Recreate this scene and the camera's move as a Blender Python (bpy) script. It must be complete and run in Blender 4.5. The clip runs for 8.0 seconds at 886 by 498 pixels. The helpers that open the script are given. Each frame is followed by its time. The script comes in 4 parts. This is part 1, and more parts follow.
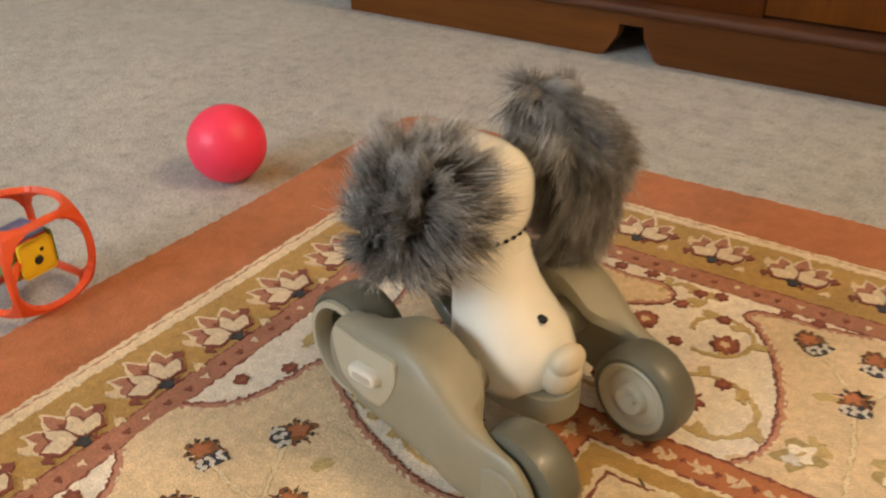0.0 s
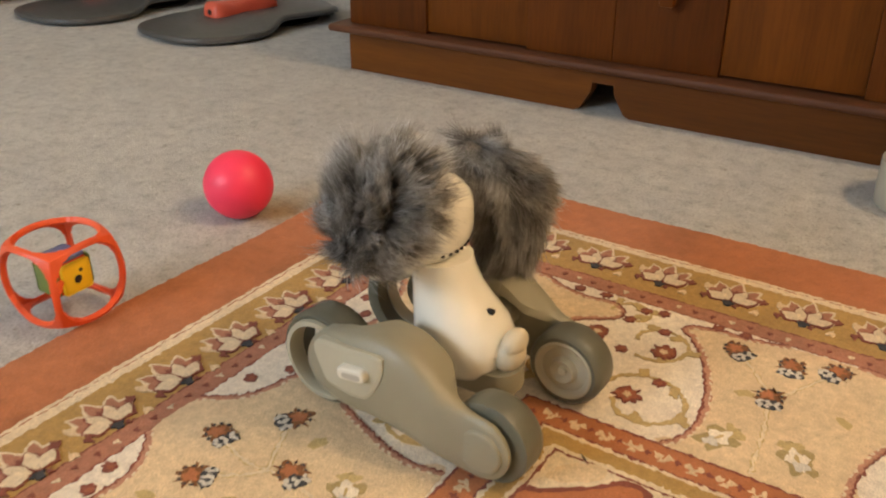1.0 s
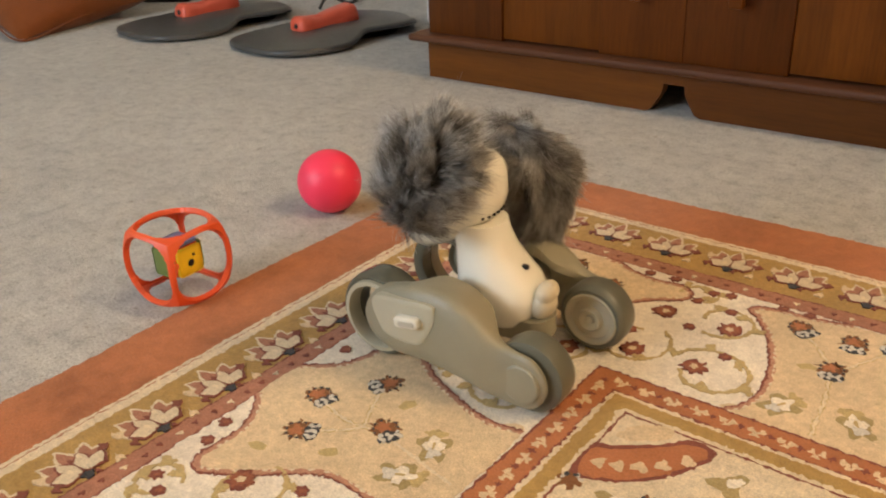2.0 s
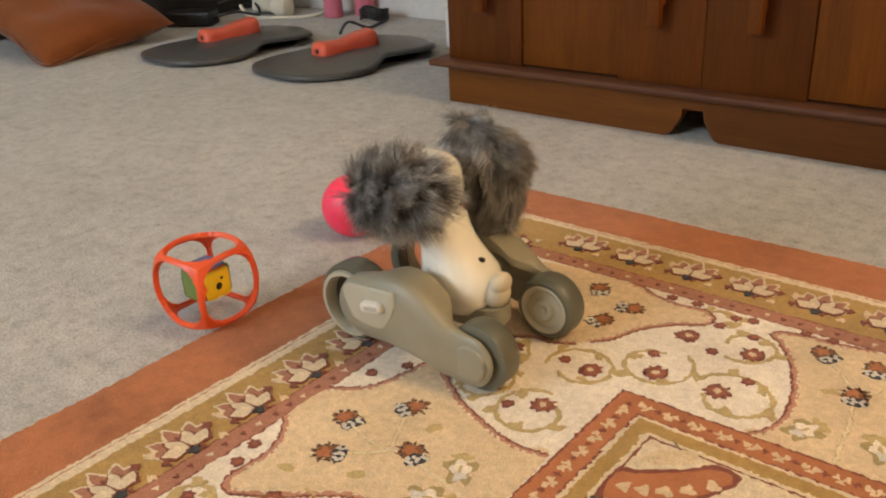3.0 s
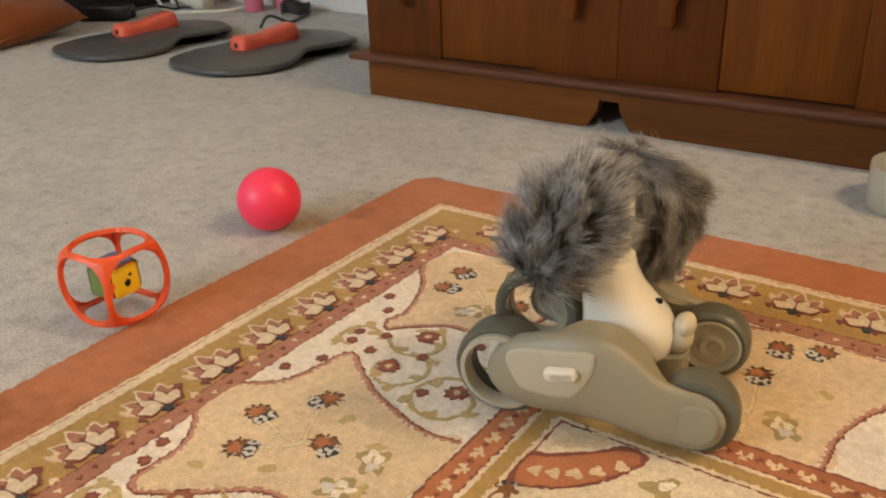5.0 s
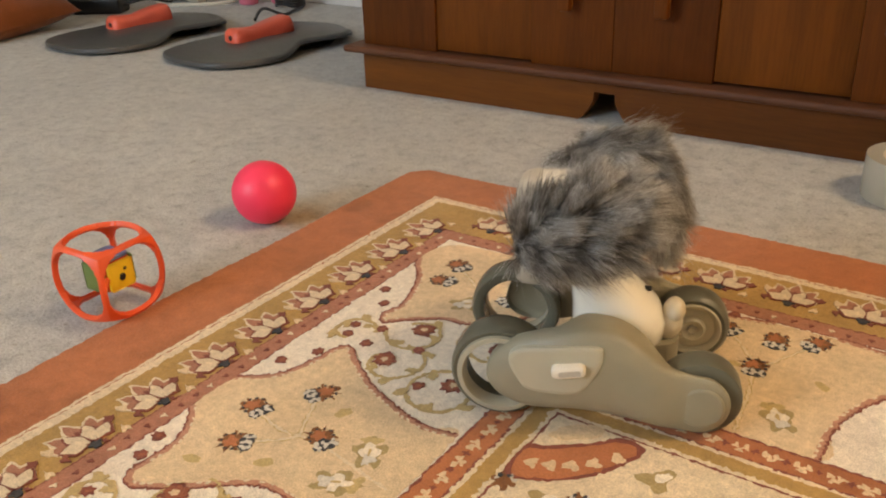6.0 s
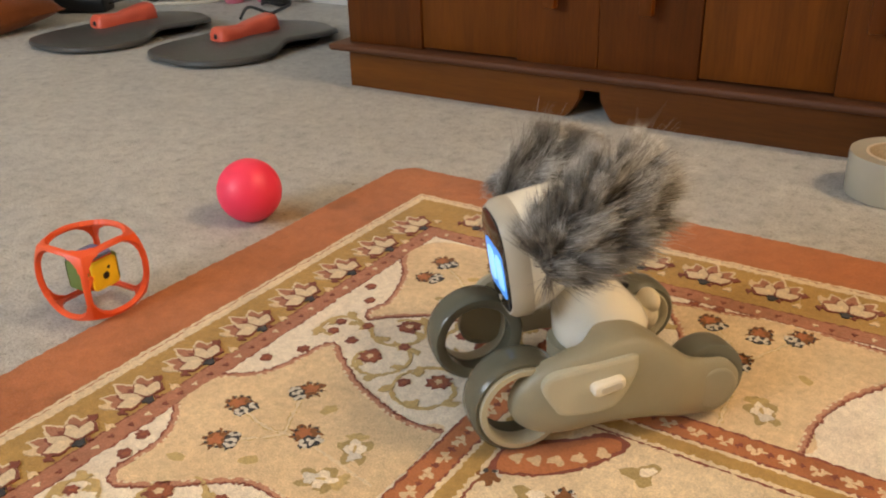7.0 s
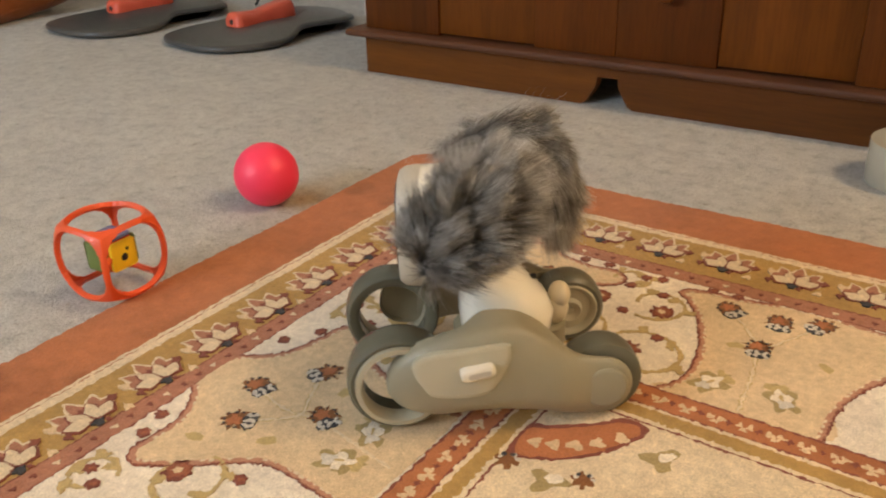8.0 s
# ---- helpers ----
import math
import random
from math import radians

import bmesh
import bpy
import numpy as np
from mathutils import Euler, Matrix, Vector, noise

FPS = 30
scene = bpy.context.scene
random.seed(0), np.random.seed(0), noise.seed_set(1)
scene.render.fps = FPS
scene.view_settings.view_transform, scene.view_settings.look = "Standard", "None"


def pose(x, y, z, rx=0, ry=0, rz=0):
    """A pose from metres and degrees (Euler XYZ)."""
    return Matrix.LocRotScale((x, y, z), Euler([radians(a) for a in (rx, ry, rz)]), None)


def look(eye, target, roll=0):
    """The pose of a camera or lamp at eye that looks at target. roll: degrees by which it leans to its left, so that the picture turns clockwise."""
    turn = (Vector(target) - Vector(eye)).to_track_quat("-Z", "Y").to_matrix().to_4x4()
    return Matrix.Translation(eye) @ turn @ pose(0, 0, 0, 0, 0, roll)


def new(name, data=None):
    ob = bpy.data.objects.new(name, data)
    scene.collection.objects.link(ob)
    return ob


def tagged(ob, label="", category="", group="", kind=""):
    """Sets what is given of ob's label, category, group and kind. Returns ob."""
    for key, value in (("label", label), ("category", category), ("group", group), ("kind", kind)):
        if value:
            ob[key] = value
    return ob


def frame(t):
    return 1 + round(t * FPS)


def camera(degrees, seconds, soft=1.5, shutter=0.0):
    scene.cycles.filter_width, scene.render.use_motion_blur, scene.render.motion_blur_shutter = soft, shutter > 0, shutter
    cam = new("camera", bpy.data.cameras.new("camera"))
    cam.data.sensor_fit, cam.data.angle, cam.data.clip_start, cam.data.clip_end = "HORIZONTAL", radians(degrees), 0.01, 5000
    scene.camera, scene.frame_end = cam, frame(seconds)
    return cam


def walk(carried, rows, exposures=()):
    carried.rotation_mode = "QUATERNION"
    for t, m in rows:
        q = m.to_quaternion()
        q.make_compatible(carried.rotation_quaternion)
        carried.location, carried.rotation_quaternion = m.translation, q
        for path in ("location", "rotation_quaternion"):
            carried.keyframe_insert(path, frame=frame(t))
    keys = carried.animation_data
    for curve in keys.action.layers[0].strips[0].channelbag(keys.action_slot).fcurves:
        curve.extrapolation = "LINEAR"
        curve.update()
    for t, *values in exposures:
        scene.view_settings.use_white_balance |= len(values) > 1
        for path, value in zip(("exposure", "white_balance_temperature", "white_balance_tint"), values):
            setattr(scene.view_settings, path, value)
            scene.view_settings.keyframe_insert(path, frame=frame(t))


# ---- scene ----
cam = camera(53.8, 8.0, soft=2.0, shutter=0.5)
PATH = [
    (0, (0.024, 0.035, 0.361), (-0.935, 1.466, -0.655), -0.3),
    (0.5, (0.063, 0.003, 0.387), (-0.901, 1.469, -0.573), -1.2),
    (1, (0.095, -0.042, 0.389), (-0.9, 1.44, -0.514), -0.1),
    (1.5, (0.122, -0.077, 0.392), (-0.953, 1.346, -0.514), -1.7),
    (1.7, (0.126, -0.088, 0.392), (-0.982, 1.32, -0.498), -2.1),
    (2.8, (0.128, -0.105, 0.403), (-1.038, 1.283, -0.441), -2.9),
    (3, (0.126, -0.109, 0.402), (-1.048, 1.282, -0.426), -2.8),
    (3.5, (0.124, -0.111, 0.404), (-1.058, 1.277, -0.418), -2.5),
    (4, (0.124, -0.112, 0.404), (-1.048, 1.285, -0.417), -2.4),
    (4.5, (0.131, -0.105, 0.401), (-0.983, 1.335, -0.427), -2.2),
    (5, (0.14, -0.099, 0.395), (-0.912, 1.381, -0.445), -1.9),
    (5.2, (0.139, -0.098, 0.396), (-0.901, 1.384, -0.453), -1.9),
    (6.3, (0.14, -0.098, 0.394), (-0.9, 1.38, -0.461), -2.0),
    (6.5, (0.141, -0.098, 0.394), (-0.897, 1.382, -0.461), -2.1),
    (7, (0.142, -0.097, 0.392), (-0.876, 1.396, -0.465), -1.9),
    (7.5, (0.142, -0.096, 0.389), (-0.865, 1.401, -0.474), -1.7),
    (8, (0.137, -0.101, 0.387), (-0.897, 1.37, -0.49), -1.7),
]
walk(cam, [(t, look(eye, target, roll)) for t, eye, target, roll in PATH])

# ---- world, light, exposure ----
ROOM = (-3.3, 2.4, -2.6, 1.7, 2.4)          # x0, x1, y0, y1, height
world = bpy.data.worlds.new("world")
scene.world = world
world.use_nodes = True
_sky = world.node_tree.nodes.new("ShaderNodeTexSky")
_sky.sky_type, _sky.sun_disc = "NISHITA", False
_sky.sun_elevation, _sky.sun_rotation = radians(35), radians(200)
world.node_tree.links.new(_sky.outputs[0], world.node_tree.nodes["Background"].inputs[0])
world.node_tree.nodes["Background"].inputs[1].default_value = 0.12


def lamp(name, kind, m, energy, colour, **more):
    data = bpy.data.lights.new(name, kind)
    data.energy, data.color = energy, colour
    for key, value in more.items():
        if key == "size":
            data.size = value
        elif key == "size_y":
            data.shape, data.size_y = "RECTANGLE", value
        elif key == "soft":
            data.shadow_soft_size = value
    ob = new(name, data)
    ob.matrix_world = m
    return ob


lamp("ceiling_lamp", "POINT", pose(1.35, 0.92, 2.12), 66, (1.0, 0.71, 0.42), soft=0.16)
lamp("window_daylight", "AREA", look((-1.6, -2.52, 1.45), (-0.9, 0.6, 0.1)), 58, (0.76, 0.86, 0.98), size=1.7, size_y=1.1)
scene.view_settings.exposure = 0.02


# ---- materials ----
class Nodes:
    """A small wrapper round a node tree."""

    def __init__(self, name):
        self.mat = bpy.data.materials.new(name)
        self.mat.use_nodes = True
        self.tree = self.mat.node_tree
        self.bsdf = self.tree.nodes["Principled BSDF"]

    def add(self, kind, **values):
        n = self.tree.nodes.new(kind)
        for key, v in values.items():
            if key == "op":
                n.operation = v
            elif key == "mode":
                n.data_type = v
            elif key == "blend":
                n.blend_type = v
        return n

    def link(self, a, b):
        self.tree.links.new(a, b)

    def coords(self):
        return self.add("ShaderNodeTexCoord").outputs["Object"]

    def noise(self, scale, detail=3.0, rough=0.55, at=None, stretch=None):
        n = self.add("ShaderNodeTexNoise")
        n.inputs["Scale"].default_value = scale
        n.inputs["Detail"].default_value = detail
        n.inputs["Roughness"].default_value = rough
        source = at or self.coords()
        if stretch:
            mp = self.add("ShaderNodeMapping")
            mp.inputs["Scale"].default_value = stretch
            self.link(source, mp.inputs["Vector"])
            source = mp.outputs[0]
        self.link(source, n.inputs["Vector"])
        return n.outputs["Fac"]

    def add_noise_vector(self, scale, amount):
        n = self.add("ShaderNodeTexNoise")
        n.inputs["Scale"].default_value = scale
        self.link(self.coords(), n.inputs["Vector"])
        size = self.add("ShaderNodeVectorMath", op="SCALE")
        self.link(n.outputs["Color"], size.inputs[0])
        size.inputs["Scale"].default_value = amount
        return size.outputs[0]

    def ramp(self, fac, *stops):
        r = self.add("ShaderNodeValToRGB")
        el = r.color_ramp.elements
        while len(el) < len(stops):
            el.new(0.5)
        for e, (p, c) in zip(el, stops):
            e.position, e.color = p, (*c, 1)
        self.link(fac, r.inputs[0])
        return r.outputs[0]

    def mix(self, a, b, fac=0.5, blend="MIX"):
        m = self.add("ShaderNodeMix")
        m.data_type, m.blend_type = "RGBA", blend
        for v, i in ((fac, 0), (a, 6), (b, 7)):
            if hasattr(v, "links"):
                self.link(v, m.inputs[i])
            else:
                m.inputs[i].default_value = v if i == 0 else (*v, 1)
        return m.outputs[2]

    def bump(self, height, strength, distance):
        b = self.add("ShaderNodeBump")
        b.inputs["Strength"].default_value = strength
        b.inputs["Distance"].default_value = distance
        self.link(height, b.inputs["Height"])
        self.link(b.outputs[0], self.bsdf.inputs["Normal"])

    def done(self, colour=None, rough=0.6, metal=0.0, sheen=0.0, coat=0.0, spec=0.5):
        if hasattr(colour, "links"):
            self.link(colour, self.bsdf.inputs["Base Color"])
        elif colour:
            self.bsdf.inputs["Base Color"].default_value = (*colour, 1)
        if hasattr(rough, "links"):
            self.link(rough, self.bsdf.inputs["Roughness"])
        else:
            self.bsdf.inputs["Roughness"].default_value = rough
        self.bsdf.inputs["Metallic"].default_value = metal
        self.bsdf.inputs["Sheen Weight"].default_value = sheen
        self.bsdf.inputs["Coat Weight"].default_value = coat
        self.bsdf.inputs["Specular IOR Level"].default_value = spec
        return self.mat


def shade(c, k):
    return tuple(min(1.0, v * k) for v in c)


def pile(name, c, grain=900.0, patch=14.0, depth=0.0012, sheen=0.15, low=0.72, high=1.16):
    """Wool pile: fine tuft grain, soft patches where the pile lies another way."""
    n = Nodes(name)
    big = n.ramp(n.noise(patch, 3), (0.3, shade(c, 0.86)), (0.7, shade(c, 1.1)))
    mid = n.ramp(n.noise(150, 3, 0.65), (0.28, (0.84, 0.83, 0.81)), (0.72, (1.1, 1.1, 1.1)))
    big = n.mix(big, mid, 1.0, "MULTIPLY")
    fine = n.ramp(n.noise(grain, 2, 0.7), (0.3, (low, low, low)), (0.72, (high, high, high)))
    n.bump(n.noise(grain * 0.6, 3, 0.7), 0.7, depth)
    return n.done(n.mix(big, fine, 1.0, "MULTIPLY"), 0.95, sheen=sheen, spec=0.1)


def worn_pile():
    """Terracotta border wool with darker trodden patches."""
    n = Nodes("terracotta_pile")
    c = (0.48, 0.178, 0.072)
    big = n.ramp(n.noise(9, 5, 0.6), (0.3, shade(c, 0.62)), (0.46, shade(c, 0.95)), (0.7, shade(c, 1.12)))
    mid = n.ramp(n.noise(60, 4, 0.65), (0.28, (0.84, 0.82, 0.8)), (0.72, (1.1, 1.1, 1.1)))
    fine = n.ramp(n.noise(700, 2, 0.7), (0.3, (0.8, 0.8, 0.8)), (0.72, (1.16, 1.16, 1.16)))
    n.bump(n.noise(420, 3, 0.7), 0.7, 0.0012)
    return n.done(n.mix(n.mix(big, mid, 1.0, "MULTIPLY"), fine, 1.0, "MULTIPLY"), 0.95, sheen=0.15, spec=0.1)


def plastic(name, c, rough=0.35, wear=0.06, coat=0.0):
    n = Nodes(name)
    f = n.noise(35, 4)
    col = n.ramp(f, (0.3, shade(c, 1 - wear)), (0.7, shade(c, 1 + wear)))
    r = n.add("ShaderNodeMapRange")
    n.link(n.noise(120, 4), r.inputs[0])
    r.inputs[3].default_value, r.inputs[4].default_value = rough * 0.8, rough * 1.25
    n.bump(n.noise(1500, 2), 0.05, 0.0003)
    return n.done(col, r.outputs[0], coat=coat)


def wood(name, c, along=(30, 30, 2.2), rough=0.48):
    n = Nodes(name)
    info = n.add("ShaderNodeObjectInfo")
    shift = n.add("ShaderNodeVectorMath", op="ADD")
    n.link(n.coords(), shift.inputs[0])
    n.link(info.outputs["Random"], shift.inputs[1])
    grain = n.noise(1.0, 6, 0.62, at=shift.outputs[0], stretch=along)
    fine = n.noise(1.0, 3, 0.6, at=shift.outputs[0], stretch=tuple(9 * a for a in along))
    base = n.ramp(grain, (0.28, shade(c, 0.72)), (0.5, c), (0.75, shade(c, 1.25)))
    line = n.ramp(fine, (0.35, (0.88, 0.86, 0.84)), (0.6, (1.04, 1.04, 1.04)))
    tone = n.ramp(info.outputs["Random"], (0.0, (0.8, 0.76, 0.74)), (1.0, (1.12, 1.1, 1.06)))
    col = n.mix(n.mix(base, line, 1.0, "MULTIPLY"), tone, 1.0, "MULTIPLY")
    n.bump(fine, 0.12, 0.0006)
    return n.done(col, rough, spec=0.22)


def cloth(name, c, scale=700):
    n = Nodes(name)
    big = n.ramp(n.noise(9, 4), (0.3, shade(c, 0.8)), (0.72, shade(c, 1.12)))
    fine = n.ramp(n.noise(scale, 2), (0.3, (0.82, 0.82, 0.82)), (0.7, (1.1, 1.1, 1.1)))
    n.bump(n.noise(scale, 2), 0.4, 0.001)
    return n.done(n.mix(big, fine, 1.0, "MULTIPLY"), 0.92, sheen=0.25, spec=0.15)


def carpet_material():
    n = Nodes("carpet")
    c = (0.515, 0.514, 0.488)
    big = n.ramp(n.noise(2.6, 4), (0.3, shade(c, 0.93)), (0.7, shade(c, 1.06)))
    mid = n.ramp(n.noise(55, 4, 0.7), (0.3, (0.74, 0.74, 0.74)), (0.5, (1.0, 1.0, 1.0)), (0.75, (1.13, 1.13, 1.12)))
    fine = n.ramp(n.noise(330, 3, 0.75), (0.28, (0.6, 0.59, 0.57)), (0.5, (1.0, 1.0, 1.0)), (0.75, (1.2, 1.2, 1.2)))
    mid = n.mix(mid, n.ramp(n.noise(20, 3, 0.6), (0.32, (0.91, 0.91, 0.92)), (0.68, (1.07, 1.07, 1.06))), 1.0, "MULTIPLY")
    fleck = n.ramp(n.noise(85, 2, 0.5), (0.66, (1.0, 1.0, 1.0)), (0.76, (0.62, 0.58, 0.52)))
    col = n.mix(n.mix(n.mix(big, mid, 1.0, "MULTIPLY"), fine, 1.0, "MULTIPLY"), fleck, 0.8, "MULTIPLY")
    # a soft brown patch in the colour beside the rug, near the ball
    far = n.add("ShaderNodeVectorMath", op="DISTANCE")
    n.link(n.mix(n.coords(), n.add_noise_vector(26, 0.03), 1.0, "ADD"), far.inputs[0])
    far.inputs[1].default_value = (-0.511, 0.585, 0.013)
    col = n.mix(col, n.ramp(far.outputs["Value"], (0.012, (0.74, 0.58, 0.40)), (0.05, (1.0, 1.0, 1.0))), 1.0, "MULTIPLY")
    n.bump(n.mix(n.noise(330, 3, 0.75), n.noise(60, 3), 0.4), 0.8, 0.004)
    return n.done(col, 0.97, sheen=0.12, spec=0.08)


def fur_material():
    """Hairs dark brown at the root, grey along the shaft, pale at the tip."""
    n = Nodes("fur")
    geo = n.add("ShaderNodeNewGeometry")
    along = n.add("ShaderNodeAttribute")
    along.attribute_name = "along"
    shaft = n.ramp(along.outputs["Fac"], (0.0, (0.075, 0.062, 0.048)), (0.35, (0.20, 0.182, 0.158)), (0.7, (0.42, 0.41, 0.385)), (1.0, (0.72, 0.735, 0.75)))
    tone = n.ramp(geo.outputs["Random Per Island"], (0.0, (0.42, 0.40, 0.37)), (0.4, (0.85, 0.83, 0.80)), (0.8, (1.2, 1.2, 1.2)), (1.0, (1.6, 1.62, 1.65)))
    patch = n.ramp(n.noise(38, 3), (0.36, (0.50, 0.46, 0.41)), (0.62, (1.15, 1.15, 1.16)))
    return n.done(n.mix(n.mix(shaft, tone, 1.0, "MULTIPLY"), patch, 1.0, "MULTIPLY"), 0.5, sheen=0.25, spec=0.3)


def glow(name, c, strength):
    n = Nodes(name)
    n.bsdf.inputs["Emission Color"].default_value = (*c, 1)
    n.bsdf.inputs["Emission Strength"].default_value = strength
    return n.done(c, 0.3)


M = {
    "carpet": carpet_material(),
    "terracotta": worn_pile(),
    "cream": pile("cream_pile", (0.82, 0.69, 0.48)),
    "ivory": pile("ivory_pile", (0.93, 0.835, 0.69)),
    "tan": pile("tan_pile", (0.79, 0.62, 0.39)),
    "gold": pile("gold_pile", (0.50, 0.315, 0.10)),
    "rose": pile("rose_pile", (0.47, 0.21, 0.13)),
    "blush": pile("blush_pile", (0.56, 0.28, 0.18)),
    "brick": pile("brick_pile", (0.37, 0.125, 0.065)),
    "maroon": pile("maroon_pile", (0.27, 0.085, 0.055)),
    "khaki": pile("khaki_pile", (0.60, 0.45, 0.20)),
    "olive": pile("olive_pile", (0.45, 0.34, 0.15)),
    "brown": pile("brown_pile", (0.27, 0.115, 0.04)),
    "ink": pile("ink_pile", (0.06, 0.06, 0.065)),
    "white": pile("white_pile", (0.72, 0.68, 0.6)),
    "jute": cloth("jute_backing", (0.35, 0.24, 0.15)),
    "wood": wood("cherry_wood", (0.128, 0.036, 0.003)),
    "wood_pale": wood("cherry_wood_panel", (0.165, 0.050, 0.004)),
    "wood_flat": wood("cherry_wood_plinth", (0.138, 0.045, 0.004), (2.2, 30, 30)),
    "wood_dark": wood("dark_moulding", (0.12, 0.050, 0.024), (2.2, 30, 30), 0.5),
    "gap": plastic("dark_gap", (0.012, 0.008, 0.006), 0.8),
    "pink_ball": plastic("coral_pink_rubber", (1.0, 0.050, 0.120), 0.42, 0.0),
    "orange": plastic("orange_plastic", (0.84, 0.105, 0.025), 0.4, 0.04),
    "yellow": plastic("yellow_plastic", (0.95, 0.66, 0.02), 0.45),
    "blue": plastic("blue_plastic", (0.16, 0.20, 0.42), 0.45),
    "green": plastic("green_plastic", (0.16, 0.24, 0.06), 0.45),
    "black": plastic("black_plastic", (0.012, 0.012, 0.013), 0.4),
    "leg": plastic("grey_olive_plastic", (0.295, 0.275, 0.195), 0.42, 0.04),
    "leg_light": plastic("light_olive_plastic", (0.47, 0.445, 0.33), 0.45, 0.03),
    "rim": plastic("cream_grey_plastic", (0.44, 0.41, 0.30), 0.4, 0.03),
    "tyre": plastic("dark_green_rubber", (0.125, 0.125, 0.092), 0.33, 0.08),
    "tyre_front": plastic("black_green_rubber", (0.125, 0.123, 0.09), 0.2, 0.06),
    "shell": plastic("cream_white_shell", (0.90, 0.875, 0.765), 0.18, 0.02, 0.5),
    "button": plastic("off_white_button", (0.75, 0.71, 0.6), 0.35),
    "tail": plastic("beige_plastic", (0.66, 0.58, 0.42), 0.4, 0.04),
    "bezel": plastic("warm_grey_bezel", (0.50, 0.47, 0.39), 0.4),
    "screen": plastic("black_glass", (0.01, 0.012, 0.016), 0.08),
    "eyes": glow("blue_display", (0.24, 0.56, 1.0), 0.95),
    "display": glow("display_backlight", (0.05, 0.24, 0.66), 0.8),
    "fur": fur_material(),
    "fur_skin": cloth("fur_backing", (0.07, 0.065, 0.06)),
    "pillow": cloth("rust_cotton", (0.225, 0.064, 0.013)),
    "mat": plastic("slate_grey_plastic", (0.072, 0.074, 0.073), 0.36, 0.1),
    "coral": plastic("coral_plastic", (0.80, 0.135, 0.075), 0.36, 0.05),
    "white_paint": plastic("white_paint", (0.78, 0.76, 0.72), 0.4),
    "wall": plastic("cream_wall_paint", (0.66, 0.58, 0.45), 0.8, 0.03),
    "ceiling": plastic("ceiling_paint", (0.78, 0.76, 0.72), 0.9, 0.02),
    "white_plastic": plastic("white_plastic", (0.72, 0.68, 0.56), 0.4),
    "pink": plastic("pink_plastic", (0.72, 0.20, 0.28), 0.4),
    "tape": plastic("clear_tape_layers", (0.46, 0.44, 0.36), 0.22, 0.04, 0.3),
    "card": cloth("cardboard_core", (0.62, 0.50, 0.34), 300),
    "dark_cloth": cloth("charcoal_cloth", (0.022, 0.020, 0.018)),
    "lamp_glass": glow("lamp_glass", (1.0, 0.8, 0.55), 3.0),
}
_glass = Nodes("window_glass")
_glass.bsdf.inputs["Transmission Weight"].default_value = 1.0
M["glass"] = _glass.done((0.95, 0.97, 0.97), 0.02)


# ---- mesh helpers ----
def finish(name, bm, mats, smooth=True):
    bmesh.ops.recalc_face_normals(bm, faces=bm.faces)
    me = bpy.data.meshes.new(name)
    bm.to_mesh(me)
    bm.free()
    for m in (mats if isinstance(mats, (list, tuple)) else [mats]):
        me.materials.append(M[m])
    if smooth:
        me.shade_smooth()
        me.set_sharp_from_angle(angle=radians(42))
    return me


def part(name, bm, material, parent, label="", smooth=True):
    """Links a bmesh as one mesh object under a thing or a part."""
    ob = new(name, finish(name, bm, material, smooth))
    ob.parent = parent
    if label:
        tagged(ob, label)
    return ob


def thing(name, label, category, m=None, group="", kind=""):
    ob = new(name)
    ob.empty_display_size = 0.02
    if m is not None:
        ob.matrix_world = m
    return tagged(ob, label, category, group, kind)


def move(bm, m):
    bmesh.ops.transform(bm, matrix=m, verts=bm.verts)
    return bm


def box(x0, x1, y0, y1, z0, z1, bevel=0.0, seg=2):
    bm = bmesh.new()
    bmesh.ops.create_cube(bm, size=1, matrix=Matrix.LocRotScale(((x0 + x1) / 2, (y0 + y1) / 2, (z0 + z1) / 2), None, (x1 - x0, y1 - y0, z1 - z0)))
    if bevel:
        bmesh.ops.bevel(bm, geom=bm.edges[:], offset=bevel, segments=seg, affect="EDGES", profile=0.5)
    return bm


def join(*bms):
    """Joins pieces of one part; the first takes the rest."""
    out = bms[0]
    for b in bms[1:]:
        me = bpy.data.meshes.new("piece")
        b.to_mesh(me)
        b.free()
        out.from_mesh(me)
        bpy.data.meshes.remove(me)
    return out


def lathe(profile, steps=48, axis="z", closed=False):
    """Turns (radius, height) pairs round an axis."""
    bm = bmesh.new()
    rings = []
    for k in range(steps):
        a = 2 * math.pi * k / steps
        rings.append([bm.verts.new((r * math.cos(a), r * math.sin(a), h)) for r, h in profile])
    n = len(profile)
    for k in range(steps):
        p, q = rings[k], rings[(k + 1) % steps]
        for i in range(n if closed else n - 1):
            bm.faces.new((p[i], q[i], q[(i + 1) % n], p[(i + 1) % n]))
    bmesh.ops.remove_doubles(bm, verts=bm.verts, dist=1e-6)
    if axis == "y":
        move(bm, Matrix.Rotation(radians(-90), 4, "X"))
    elif axis == "x":
        move(bm, Matrix.Rotation(radians(90), 4, "Y"))
    return bm


